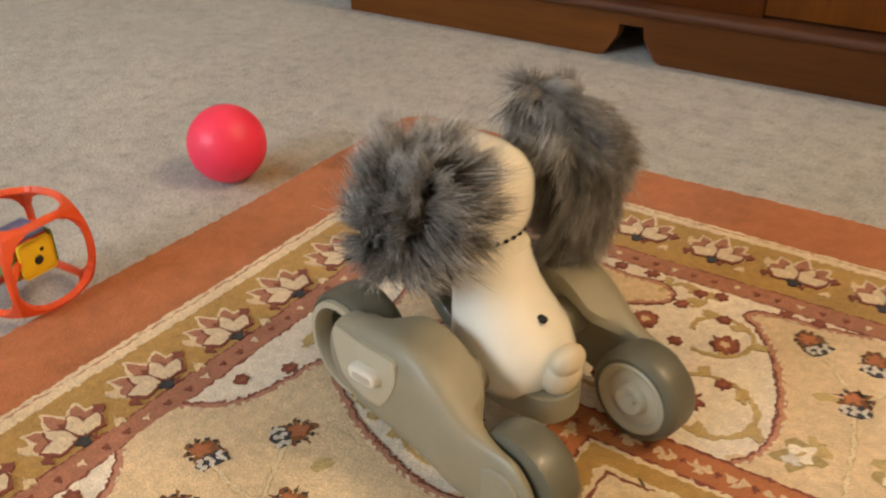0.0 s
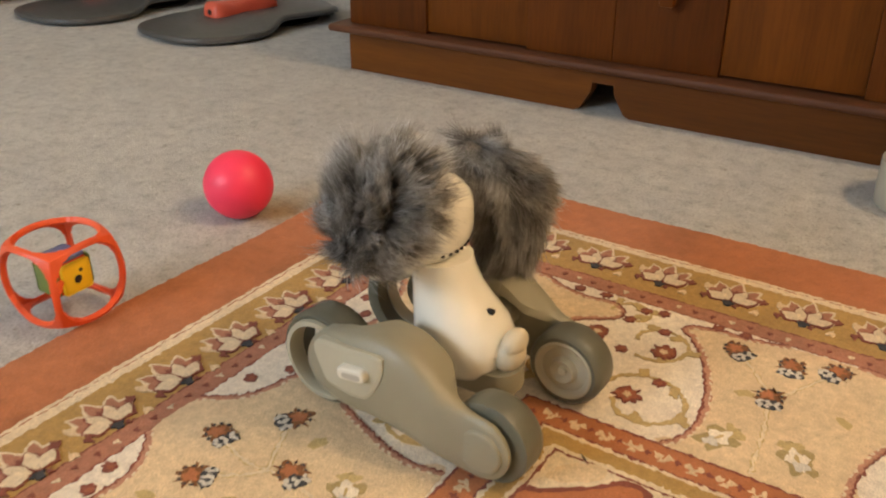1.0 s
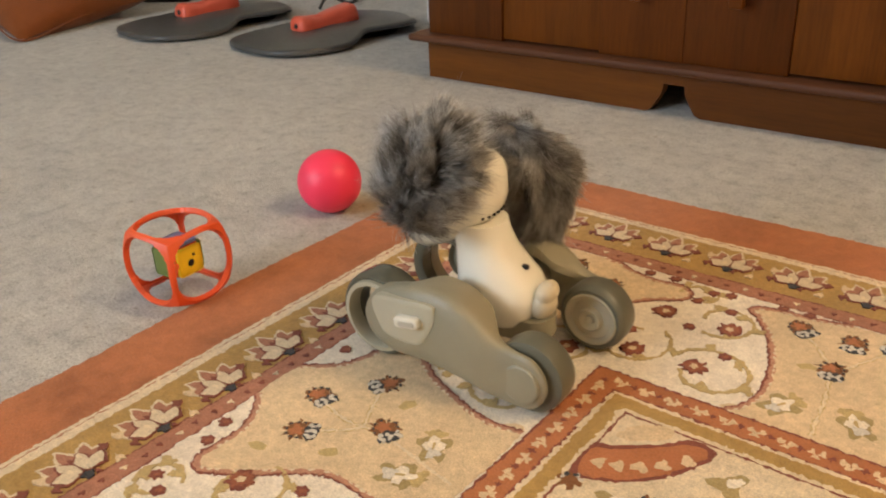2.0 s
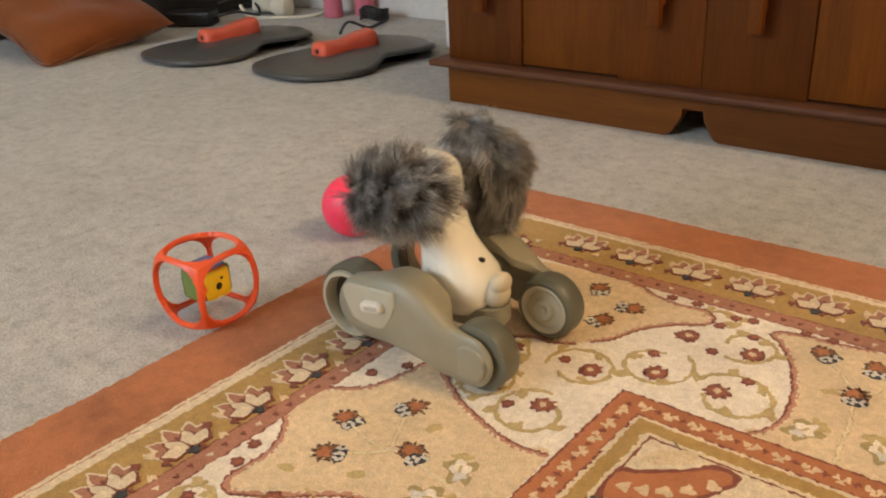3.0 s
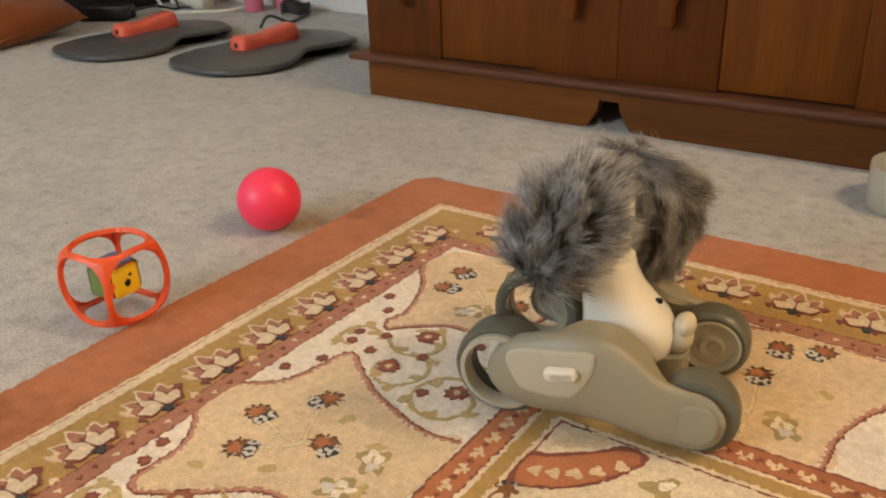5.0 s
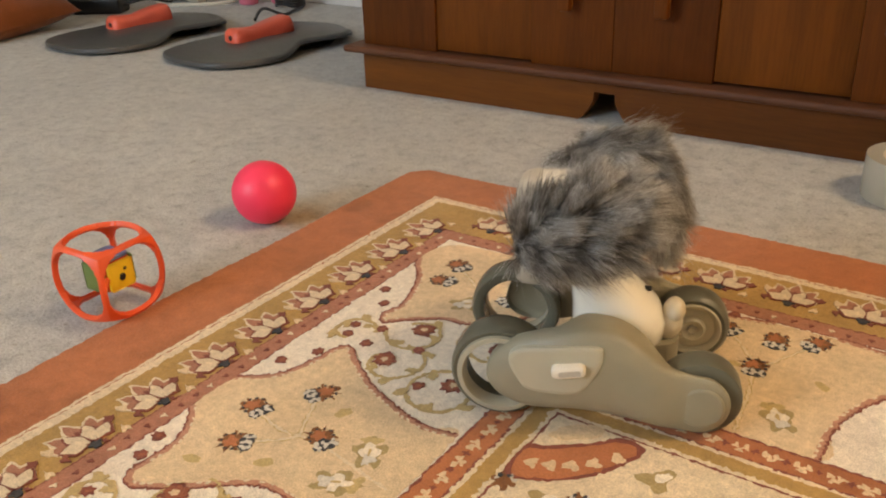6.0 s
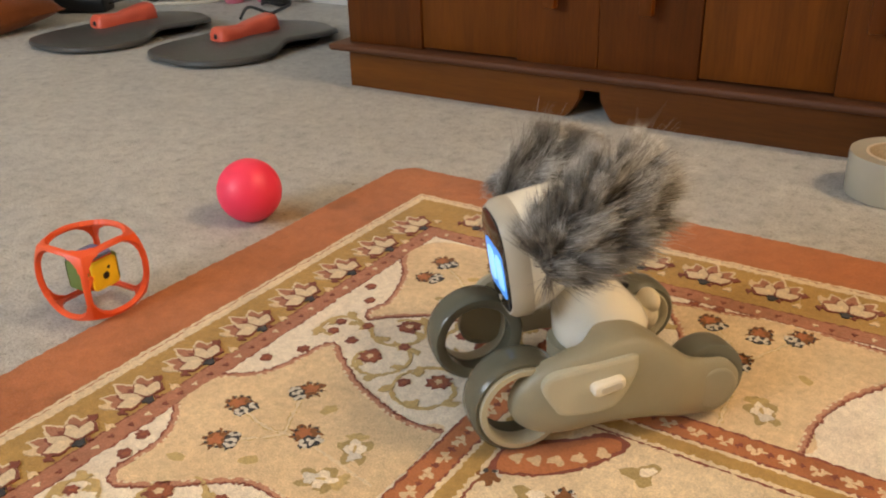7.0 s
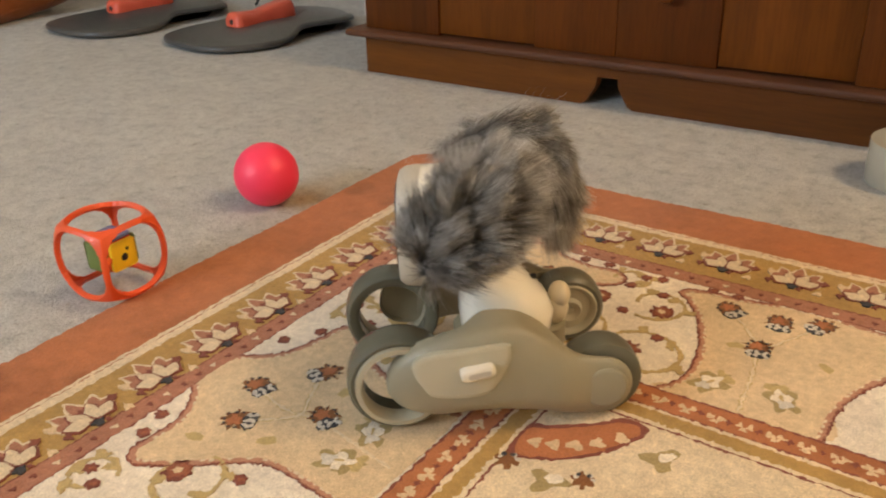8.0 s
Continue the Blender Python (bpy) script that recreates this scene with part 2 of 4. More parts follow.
def smooth_line(points, closed=False, step=0.0016):
    """A Catmull-Rom curve through the points, in even steps."""
    pts = [Vector(p) for p in points]
    n = len(pts)
    out = []
    for i in range(n if closed else n - 1):
        if closed:
            p0, p1, p2, p3 = pts[i - 1], pts[i], pts[(i + 1) % n], pts[(i + 2) % n]
        else:
            p0, p1, p2, p3 = pts[max(i - 1, 0)], pts[i], pts[i + 1], pts[min(i + 2, n - 1)]
        k = max(2, int((p2 - p1).length / step))
        for j in range(k):
            t = j / k
            out.append(0.5 * (2 * p1 + (p2 - p0) * t + (2 * p0 - 5 * p1 + 4 * p2 - p3) * t * t + (3 * p1 - p0 - 3 * p2 + p3) * t ** 3))
    if not closed:
        out.append(pts[-1])
    return out


def tube(points, radius, sides=8, step=0.006):
    line = smooth_line(points, step=step)
    bm = bmesh.new()
    rings = []
    up = Vector((0, 0, 1))
    for i, p in enumerate(line):
        d = (line[min(i + 1, len(line) - 1)] - line[max(i - 1, 0)]).normalized()
        a = d.cross(up if abs(d.z) < 0.95 else Vector((1, 0, 0))).normalized()
        b = d.cross(a)
        rings.append([bm.verts.new(p + radius * (a * math.cos(t) + b * math.sin(t))) for t in (2 * math.pi * k / sides for k in range(sides))])
    for p, q in zip(rings, rings[1:]):
        for k in range(sides):
            bm.faces.new((p[k], p[(k + 1) % sides], q[(k + 1) % sides], q[k]))
    bm.faces.new(rings[0])
    bm.faces.new(rings[-1])
    return bm


def inset_ring(ring, d):
    """Moves a closed outline of 2D points inwards by d (counter-clockwise)."""
    out = []
    n = len(ring)
    for i in range(n):
        t = (ring[(i + 1) % n] - ring[i - 1]).normalized()
        out.append(ring[i] + d * Vector((-t.y, t.x)))
    return out


def layered(outline, layers, step=0.004):
    """A body over a smooth closed 2D outline: rings at (height, inset)."""
    ring = smooth_line([Vector(p) for p in outline], True, step)
    area = sum(a.x * b.y - a.y * b.x for a, b in zip(ring, ring[1:] + ring[:1]))
    if area < 0:
        ring.reverse()
    bm = bmesh.new()
    rows = [[bm.verts.new((p.x, p.y, h)) for p in inset_ring(ring, d)] for h, d in layers]
    n = len(ring)
    for p, q in zip(rows, rows[1:]):
        for k in range(n):
            bm.faces.new((p[k], p[(k + 1) % n], q[(k + 1) % n], q[k]))
    bm.faces.new(rows[0])
    bm.faces.new(rows[-1])
    return bm


def loft(sections, power=2.0, steps=40):
    """Rounded sections along x: (x, half width, half height, centre z)."""
    bm = bmesh.new()
    rows = []
    for x, w, h, z in sections:
        row = []
        for k in range(steps):
            a = 2 * math.pi * k / steps
            c, s = math.cos(a), math.sin(a)
            row.append(bm.verts.new((x, w * math.copysign(abs(c) ** (2 / power), c), z + h * math.copysign(abs(s) ** (2 / power), s))))
        rows.append(row)
    for p, q in zip(rows, rows[1:]):
        for k in range(steps):
            bm.faces.new((p[k], p[(k + 1) % steps], q[(k + 1) % steps], q[k]))
    bm.faces.new(rows[0])
    bm.faces.new(rows[-1])
    return bm


# ---- the room ----
def build_room():
    x0, x1, y0, y1, h = ROOM
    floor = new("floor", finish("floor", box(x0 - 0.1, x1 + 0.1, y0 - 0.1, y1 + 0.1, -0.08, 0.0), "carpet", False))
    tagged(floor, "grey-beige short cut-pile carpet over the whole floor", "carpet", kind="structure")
    ceiling = new("ceiling", finish("ceiling", box(x0 - 0.1, x1 + 0.1, y0 - 0.1, y1 + 0.1, h, h + 0.1), "ceiling", False))
    tagged(ceiling, "plain white painted ceiling", "ceiling", kind="structure")
    wx0, wx1, wz0, wz1 = -2.5, -0.7, 0.9, 2.05
    walls = {
        "wall_north": [(x0, x1, y1, y1 + 0.1, 0, h)],
        "wall_east": [(x1, x1 + 0.1, y0 - 0.1, y1 + 0.1, 0, h)],
        "wall_west": [(x0 - 0.1, x0, y0 - 0.1, y1 + 0.1, 0, h)],
        "wall_south": [(x0, wx0, y0 - 0.1, y0, 0, h), (wx1, x1, y0 - 0.1, y0, 0, h), (wx0, wx1, y0 - 0.1, y0, 0, wz0), (wx0, wx1, y0 - 0.1, y0, wz1, h)],
    }
    for name, boxes in walls.items():
        ob = new(name, finish(name, join(*[box(*b) for b in boxes]), "wall", False))
        tagged(ob, "plain cream-painted plaster wall", "wall", kind="structure")
    skirt = new("baseboard", finish("baseboard", join(box(x0, x1, y1 - 0.016, y1, 0, 0.11, 0.003), box(x0, x0 + 0.016, y0, y1 - 0.016, 0, 0.11, 0.003),
                                                       box(x1 - 0.016, x1, y0, y1 - 0.016, 0, 0.11, 0.003)), "white_paint"))
    tagged(skirt, "white painted wooden skirting board", "baseboard", kind="structure")
    win = thing("window_1", "white-framed window letting in daylight", "window", kind="structure")
    part("window_frame", join(box(wx0, wx1, y0 - 0.09, y0 - 0.02, wz0, wz0 + 0.05, 0.004), box(wx0, wx1, y0 - 0.09, y0 - 0.02, wz1 - 0.05, wz1, 0.004),
                              box(wx0, wx0 + 0.05, y0 - 0.09, y0 - 0.02, wz0 + 0.05, wz1 - 0.05, 0.004), box(wx1 - 0.05, wx1, y0 - 0.09, y0 - 0.02, wz0 + 0.05, wz1 - 0.05, 0.004)), "white_paint", win)
    pane = part("pane", box(wx0 + 0.05, wx1 - 0.05, y0 - 0.058, y0 - 0.054, wz0 + 0.05, wz1 - 0.05), "glass", win, smooth=False)
    pane.visible_shadow = False
    light = thing("ceiling_light", "round ceiling light with a warm frosted glass dish", "ceiling light", pose(1.35, 0.92, h))
    part("rose", lathe([(0, 0), (0.07, 0), (0.065, -0.02), (0, -0.022)]), "white_paint", light)
    part("shade", lathe([(0.20, -0.03), (0.17, -0.075), (0.10, -0.1), (0.0, -0.108)]), "lamp_glass", light)


build_room()


# ---- the wooden chest ----
def build_chest():
    chest = thing("sideboard", "dark cherry-stained wooden sideboard with plank doors on a shaped plinth", "cabinet", pose(0, 0, 0, 0, 0, 0.6))
    X0, X1, Y, top = -0.822, 0.98, 1.075, 0.78
    # plinth halves with an arched gap between their feet
    def plinth(xa, xb, foot_right):
        s = 1 if foot_right else -1
        end = xb if foot_right else xa
        other = xa if foot_right else xb
        outline = [(other, 0.0), (end - s * 0.012, 0.0), (end - s * 0.004, 0.004), (end + s * 0.004, 0.016), (end + s * 0.012, 0.03), (end + s * 0.014, 0.045), (end + s * 0.014, 0.0625), (other, 0.0625)]
        bm = bmesh.new()
        f = [bm.verts.new((x, Y, z)) for x, z in outline]
        b = [bm.verts.new((x, Y + 0.02, z)) for x, z in outline]
        bm.faces.new(f)
        bm.faces.new(b)
        for i in range(len(f)):
            j = (i + 1) % len(f)
            bm.faces.new((f[i], f[j], b[j], b[i]))
        return bm
    part("plinth", plinth(X0, -0.402, True), "wood_flat", chest, smooth=False)
    part("plinth", plinth(-0.342, 0.46, False), "wood_flat", chest, smooth=False)
    part("plinth", plinth(0.53, X1, False), "wood_flat", chest, smooth=False)
    part("plinth_bridge", box(-0.388, -0.356, Y, Y + 0.02, 0.044, 0.0625), "wood_flat", chest, smooth=False)
    part("plinth_bridge", box(0.46, 0.516, Y, Y + 0.02, 0.044, 0.0625), "wood_flat", chest, smooth=False)
    part("plinth_side", box(X0, X0 + 0.02, Y + 0.021, Y + 0.42, 0, 0.0625), "wood_flat", chest, smooth=False)
    part("plinth_side", box(X1 - 0.02, X1, Y + 0.021, Y + 0.42, 0, 0.0625), "wood_flat", chest, smooth=False)
    # near-black sheet added behind the feet, standing in for the notch's shade
    part("plinth_back", box(X0 + 0.02, X1 - 0.02, Y + 0.30, Y + 0.31, 0, 0.056), "gap", chest, smooth=False)
    part("moulding", box(X0 - 0.030, X1 + 0.03, Y - 0.020, Y + 0.44, 0.0627, 0.0745, 0.005, 4), "wood_dark", chest, "dark rounded base moulding")
    part("carcass", box(X0, X1, Y + 0.022, Y + 0.43, 0.076, top, 0.003), "wood", chest)
    part("top", box(X0 - 0.03, X1 + 0.03, Y - 0.02, Y + 0.44, top, top + 0.025, 0.006), "wood_dark", chest)
    edges = [X0, -0.672, -0.497, -0.364, -0.216, -0.04, 0.08, 0.24, 0.42, 0.56, 0.72, 0.86, X1]
    raised = [True, False, True, True, False, True, True, False, True, True, False, True]
    handles = {0: -0.737, 2: -0.431, 3: -0.286, 5: 0.0, 6: 0.13, 8: 0.49, 9: 0.63, 11: 0.92}
    for i, (a, b) in enumerate(zip(edges, edges[1:])):
        d = 0.0 if raised[i] else 0.007
        door = part("door" if raised[i] else "panel", box(a + 0.0004, b - 0.0004, Y + 0.004 + d * 0.6, Y + 0.0215, 0.0755 if raised[i] else 0.0785, top - 0.004, 0.0009), "wood" if raised[i] else "wood_pale", chest)
        if i in handles:
            h = handles[i]
            part("handle", join(box(h - 0.010, h + 0.010, Y - 0.026, Y - 0.010, 0.162, 0.30, 0.004), box(h - 0.006, h + 0.006, Y - 0.011, Y + 0.0035, 0.19, 0.204), box(h - 0.006, h + 0.006, Y - 0.011, Y + 0.0035, 0.26, 0.274)), "wood", door)
    return chest


build_chest()


# ---- the rug ----
RUG = (-0.500, 0.88, -0.585, 0.765)
RUG_TOP = 0.0068
AX, AY = (RUG[0] + RUG[1]) / 2, (RUG[2] + RUG[3]) / 2


def ragged(line, amount, seed, closed=True):
    """Tuft-sized unevenness along an outline."""
    out = []
    for i, p in enumerate(line):
        q = Vector((p[0], p[1], 0))
        n = (noise.noise_vector(q * 260 + Vector((seed, 0, 0))) * 1.3 + noise.noise_vector(q * 620 + Vector((0, seed, 7))) * 0.9) * amount * 1.75
        out.append(Vector((q.x + n.x, q.y + n.y)))
    return out


def slab_into(bm, ring, layer, index=0, strip=False):
    """A thin raised patch of pile over an outline, in the given bmesh; a strip is laid across in short pieces."""
    z0, z1 = RUG_TOP - 0.002, RUG_TOP + 0.00015 * layer
    top = [bm.verts.new((p.x, p.y, z1)) for p in ring]
    low = [bm.verts.new((p.x, p.y, z0)) for p in ring]
    n = len(ring)
    if strip:
        faces = [bm.faces.new((top[k], top[k + 1], top[n - 2 - k], top[n - 1 - k])) for k in range(n // 2 - 1)]
    else:
        faces = [bm.faces.new(top)]
    for k in range(n):
        faces.append(bm.faces.new((top[k], low[k], low[(k + 1) % n], top[(k + 1) % n])))
    for f in faces:
        f.material_index = index


def dense(points, step=0.0018):
    """Straight-sided outline in even steps."""
    out = []
    for a, b in zip(points, points[1:] + points[:1]):
        a, b = Vector(a), Vector(b)
        k = max(1, int((b - a).length / step))
        out += [a.lerp(b, j / k) for j in range(k)]
    return out


def dense_pairs(points, step):
    return [(p.x, p.y) for p in dense(points, step)]


def ribbon(line, width):
    """An outline on both sides of an open curve."""
    left, right = [], []
    for i, p in enumerate(line):
        t = (line[min(i + 1, len(line) - 1)] - line[max(i - 1, 0)])
        t = Vector((t.x, t.y)).normalized()
        nrm = Vector((-t.y, t.x)) * width / 2
        left.append(Vector((p.x, p.y)) + nrm)
        right.append(Vector((p.x, p.y)) - nrm)
    return left + right[::-1]


def ellipse(cx, cy, rx, ry, turn=0.0, n=26):
    c, s = math.cos(radians(turn)), math.sin(radians(turn))
    return [Vector((cx + rx * math.cos(a) * c - ry * math.sin(a) * s, cy + rx * math.cos(a) * s + ry * math.sin(a) * c)) for a in (2 * math.pi * k / n for k in range(n))]


def star(cx, cy, r, points, depth, turn=0.0, squash=1.0, n=7):
    total = points * n
    out = []
    for k in range(total):
        a = 2 * math.pi * k / total
        rr = r * (1 - depth * (0.5 - 0.5 * math.cos(points * a)))
        x, y = rr * math.cos(a), rr * math.sin(a) * squash
        c, s = math.cos(radians(turn)), math.sin(radians(turn))
        out.append(Vector((cx + x * c - y * s, cy + x * s + y * c)))
    return out


class Motif:
    """Collects patches of several pile colours into one mesh; no two of them lie in one plane."""
    count = 0

    def __init__(self):
        self.bm, self.mats = bmesh.new(), []

    def add(self, colour, ring, layer, rag=0.0006, seed=0.0, spread=0.09, strip=False):
        if colour not in self.mats:
            self.mats.append(colour)
        Motif.count += 1
        slab_into(self.bm, ragged(ring, rag, seed), layer + spread * (Motif.count * 7 % 10), self.mats.index(colour), strip)
        return self

    def mesh(self, name):
        return finish(name, self.bm, self.mats, False)

    def put(self, name, parent, label=""):
        ob = new(name, self.mesh(name))
        ob.parent = parent
        return tagged(ob, label) if label else ob


def mirrors():
    for sx in (False, True):
        for sy in (False, True):
            yield lambda p, sx=sx, sy=sy: Vector((2 * AX - p[0] if sx else p[0], 2 * AY - p[1] if sy else p[1]))


def build_rug():
    x0, x1, y0, y1 = RUG
    rug = thing("rug", "oriental wool rug, terracotta border, cream and gold floral field", "rug")
    corner = 0.012
    outline = dense([(x0 + corner, y0), (x1 - corner, y0), (x1, y0 + corner), (x1, y1 - corner), (x1 - corner, y1), (x0 + 0.02, y1 - 0.003), (x0 + 0.001, y1 - 0.022), (x0, y0 + corner)], 0.004)
    m = Motif()
    m.mats = ["terracotta"]
    ring = [Vector((p.x + 0.004 * noise.noise(Vector((p.x * 7, p.y * 7, 3))), p.y + 0.004 * noise.noise(Vector((p.x * 7, p.y * 7, 9))))) for p in outline]
    z0, z1 = 0.0005, RUG_TOP
    rows = []
    for z, d in ((z0, 0.001), (0.004, 0.0), (z1 - 0.0012, 0.0006), (z1, 0.0022)):
        rows.append([m.bm.verts.new((p.x, p.y, z)) for p in ragged(inset_ring(ring, d), 0.0011, 5)])
    n = len(ring)
    for p, q in zip(rows, rows[1:]):
        for k in range(n):
            m.bm.faces.new((p[k], p[(k + 1) % n], q[(k + 1) % n], q[k]))
    m.bm.faces.new(rows[-1])
    m.bm.faces.new(rows[0])
    m.put("border", rug, "plain terracotta wool border")

    def band(name, colour, inset, layer, label=""):
        """A filled rectangle inset from the rug's edges (left and top insets differ a little)."""
        a, b = inset
        pts = dense([(x0 + a, y0 + b), (x1 - a, y0 + b), (x1 - a, y1 - b), (x0 + a, y1 - b)], 0.0016)
        Motif().add(colour, pts, layer, 0.0009, 0.0, 0.0).put(name, rug, label)

    band("line", "cream", (0.077, 0.076), 0.6)
    band("line", "rose", (0.0805, 0.0795), 1.2)
    band("line", "cream", (0.0818, 0.0808), 1.8)
    band("flower_band", "gold", (0.091, 0.0885), 2.4)
    band("line", "maroon", (0.1415, 0.150), 3.0)
    band("guard_band", "rose", (0.1430, 0.1515), 3.6)
    band("line", "maroon", (0.1600, 0.1695), 4.2)
    band("field", "ivory", (0.1615, 0.171), 4.8)

    # border flowers along the four sides
    def petal(dx, dy, length, width, turn):
        """A pointed petal with its foot at (dx, dy)."""
        c, w = math.cos(radians(turn)), math.sin(radians(turn))
        side = [(0.0, 0.16), (0.22, 0.62), (0.48, 1.0), (0.72, 0.72), (0.88, 0.36), (1.0, 0.0)]
        pts = [(u * length, v * width) for u, v in side] + [(u * length, -v * width) for u, v in side[-2::-1]]
        return [Vector((dx - v * c - u * w, dy - v * w + u * c)) for u, v in dense_pairs(pts, 0.0012)]

    flower = Motif()
    for dx, t, ln, w in ((-0.009, 64, 0.0165, 0.0060), (-0.006, 34, 0.021, 0.0064), (0.0, 2, 0.0235, 0.0068), (0.006, -32, 0.021, 0.0064), (0.009, -62, 0.0165, 0.0060)):
        flower.add("cream", petal(dx, -0.001, ln, w * 1.05, t), 6, 0.0005, dx * 90)
        flower.add("rose", petal(dx, -0.001, ln * 0.88, w * 0.74, t), 7, 0.0005, dx * 70)
    flower.add("maroon", star(0.0, 0.0, 0.0118, 9, 0.45, 12, 0.75), 9, 0.0010, 3)
    for dx, t, ln, w in ((-0.0040, 72, 0.0160, 0.0046), (-0.0018, 26, 0.0165, 0.0044), (0.0020, -20, 0.0168, 0.0044), (0.0042, -66, 0.0162, 0.0046)):
        flower.add("maroon", petal(dx, -0.0060, ln * 1.1, w * 1.42, t), 9.6, 0.0005, dx * 40)
        flower.add("cream", petal(dx, -0.0055, ln, w, t), 11, 0.0006, dx * 40)
    flower.add("ink", star(0.0005, -0.0090, 0.0040, 5, 0.45, 20), 11, 0.0011, 6)
    flower.add("maroon", star(0.0060, -0.0100, 0.0030, 4, 0.4, 20), 10, 0.0009, 9)
    flower.add("maroon", star(0.0225, 0.0045, 0.0042, 4, 0.4, 10), 9, 0.0009, 7)
    flower.add("maroon", star(-0.0205, -0.0065, 0.0036, 3, 0.4, 40), 9, 0.0009, 8)
    flower.add("tan", star(0.0215, -0.0105, 0.0040, 3, 0.4, 80), 9, 0.0009, 8)
    flower.add("tan", star(-0.0225, 0.0065, 0.0040, 3, 0.4, 10), 9, 0.0009, 8)
    proto = flower.put("border_flower", rug)
    proto.matrix_basis = pose(-0.374, 0.239, 0, 0, 0, 90)
    spots = []
    for k in range(17):
        spots.append((-0.374, 0.606 - 0.0618 * k, 90))
    for k in range(12):
        spots.append((-0.312 + 0.0622 * k, 0.646, 0))
    for k in range(3, 11):
        spots.append((x1 - 0.126, 0.575 - 0.0618 * k, -90))
    for k in range(19):
        spots.append((-0.312 + 0.0622 * k, y0 + 0.117, 180))
    for k in range(8):
        spots.append((x1 - 0.126, -0.12 - 0.0618 * k, -90))
    for k in range(7):
        spots.append((0.434 + 0.0622 * k, 0.648, 0)) if 0.434 + 0.0622 * k < x1 - 0.15 else None
    for i, (x, y, a) in enumerate(spots):
        copy = proto.copy()
        scene.collection.objects.link(copy)
        copy.parent = rug
        copy.matrix_basis = pose(x, y, 0, 0, 0, a + 4 * noise.noise(Vector((x * 40, y * 40, 0)))) @ Matrix.Diagonal((1.10 if i % 2 else 1.05, 1.34, 1, 1))
    bpy.data.objects.remove(proto)

    # tufts of cream and maroon in the guard band
    guard = Motif()
    g = 0.152
    for k in range(60):
        for a, b in (((x0 + g, y1 - 0.17 - 0.0155 * k), 90), ((x0 + 0.17 + 0.0155 * k, y1 - 0.161), 0)):
            if a[1] > y0 + 0.16 and a[0] < x1 - 0.16:
                jig = 0.003 * noise.noise(Vector((a[0] * 200, a[1] * 200, 1)))
                guard.add("cream" if k % 3 == 0 else "maroon", star(a[0] + jig, a[1] + jig, 0.0028, 3, 0.5, b + 30), 7, 0.0005, k)
    tagged(guard.put("guard_pattern", rug), kind="stuff")

    # tan cartouches with a dotted outline
    def cartouche(name, pts, f):
        line = smooth_line([f(p) for p in pts], True, 0.0014)
        return Motif().add("tan", line, 7, 0.0006).put(name, rug)

    def outline_line(pts, f, width=0.0045, flip=1):
        line = [Vector((p.x, p.y)) for p in smooth_line([f(p) for p in pts], False, 0.002)]
        m = Motif().add("blush", ribbon(line, width), 8, 0.0007, strip=True)
        edge, crumbs = [], []
        for i in range(1, len(line) - 1):
            t = (line[i + 1] - line[i - 1]).normalized()
            nrm = flip * Vector((-t.y, t.x))
            k = noise.noise(Vector((line[i].x * 500, line[i].y * 500, 2)))
            edge.append(line[i] + nrm * (0.0021 + 0.0009 * (i % 2) + 0.0012 * k))
            if k > -0.1 and i % 3 == 0:
                crumbs.append((line[i] - nrm * 0.0018, math.degrees(math.atan2(t.y, t.x)), i))
        m.add("maroon", ribbon(edge, 0.0016), 9, 0.0008, strip=True)
        for q, a, i in crumbs:
            m.add("cream", ellipse(q.x, q.y, 0.0022, 0.0011, a, 8), 9, 0.0006, i)
        m.put("outline", rug)

    left_up = [(-0.3385, 0.287), (-0.314, 0.306), (-0.305, 0.324), (-0.300, 0.345), (-0.297, 0.364), (-0.290, 0.370), (-0.280, 0.362), (-0.262, 0.349), (-0.238, 0.334), (-0.215, 0.325), (-0.190, 0.317), (-0.170, 0.314), (-0.147, 0.318)]
    left_low = [(-0.149, 0.203), (-0.170, 0.204), (-0.190, 0.206), (-0.212, 0.208), (-0.231, 0.206), (-0.252, 0.193), (-0.273, 0.177), (-0.300, 0.161), (-0.313, 0.164), (-0.314, 0.180), (-0.313, 0.198), (-0.316, 0.214), (-0.326, 0.230), (-0.3385, 0.243)]
    right_in = [(0.0, 0.592), (-0.026, 0.586), (-0.054, 0.584), (-0.074, 0.579), (-0.079, 0.572), (-0.068, 0.563), (-0.049, 0.534), (-0.036, 0.502), (-0.029, 0.469), (-0.031, 0.443), (-0.042, 0.424)]
    right_out = [(0.072, 0.424), (0.073, 0.463), (0.081, 0.495), (0.095, 0.522), (0.115, 0.552), (0.125, 0.575), (0.118, 0.584), (0.098, 0.586), (0.07, 0.590), (0.05, 0.592)]
    corner_a = [(-0.229, 0.592), (-0.212, 0.589), (-0.197, 0.581), (-0.167, 0.576), (-0.147, 0.579), (-0.134, 0.571), (-0.135, 0.558), (-0.159, 0.541), (-0.180, 0.515), (-0.190, 0.490), (-0.203, 0.474)]
    corner_b = [(-0.212, 0.464), (-0.230, 0.455), (-0.250, 0.452), (-0.279, 0.433), (-0.292, 0.421), (-0.299, 0.432), (-0.295, 0.454), (-0.306, 0.490), (-0.318, 0.512), (-0.330, 0.525), (-0.3385, 0.540)]
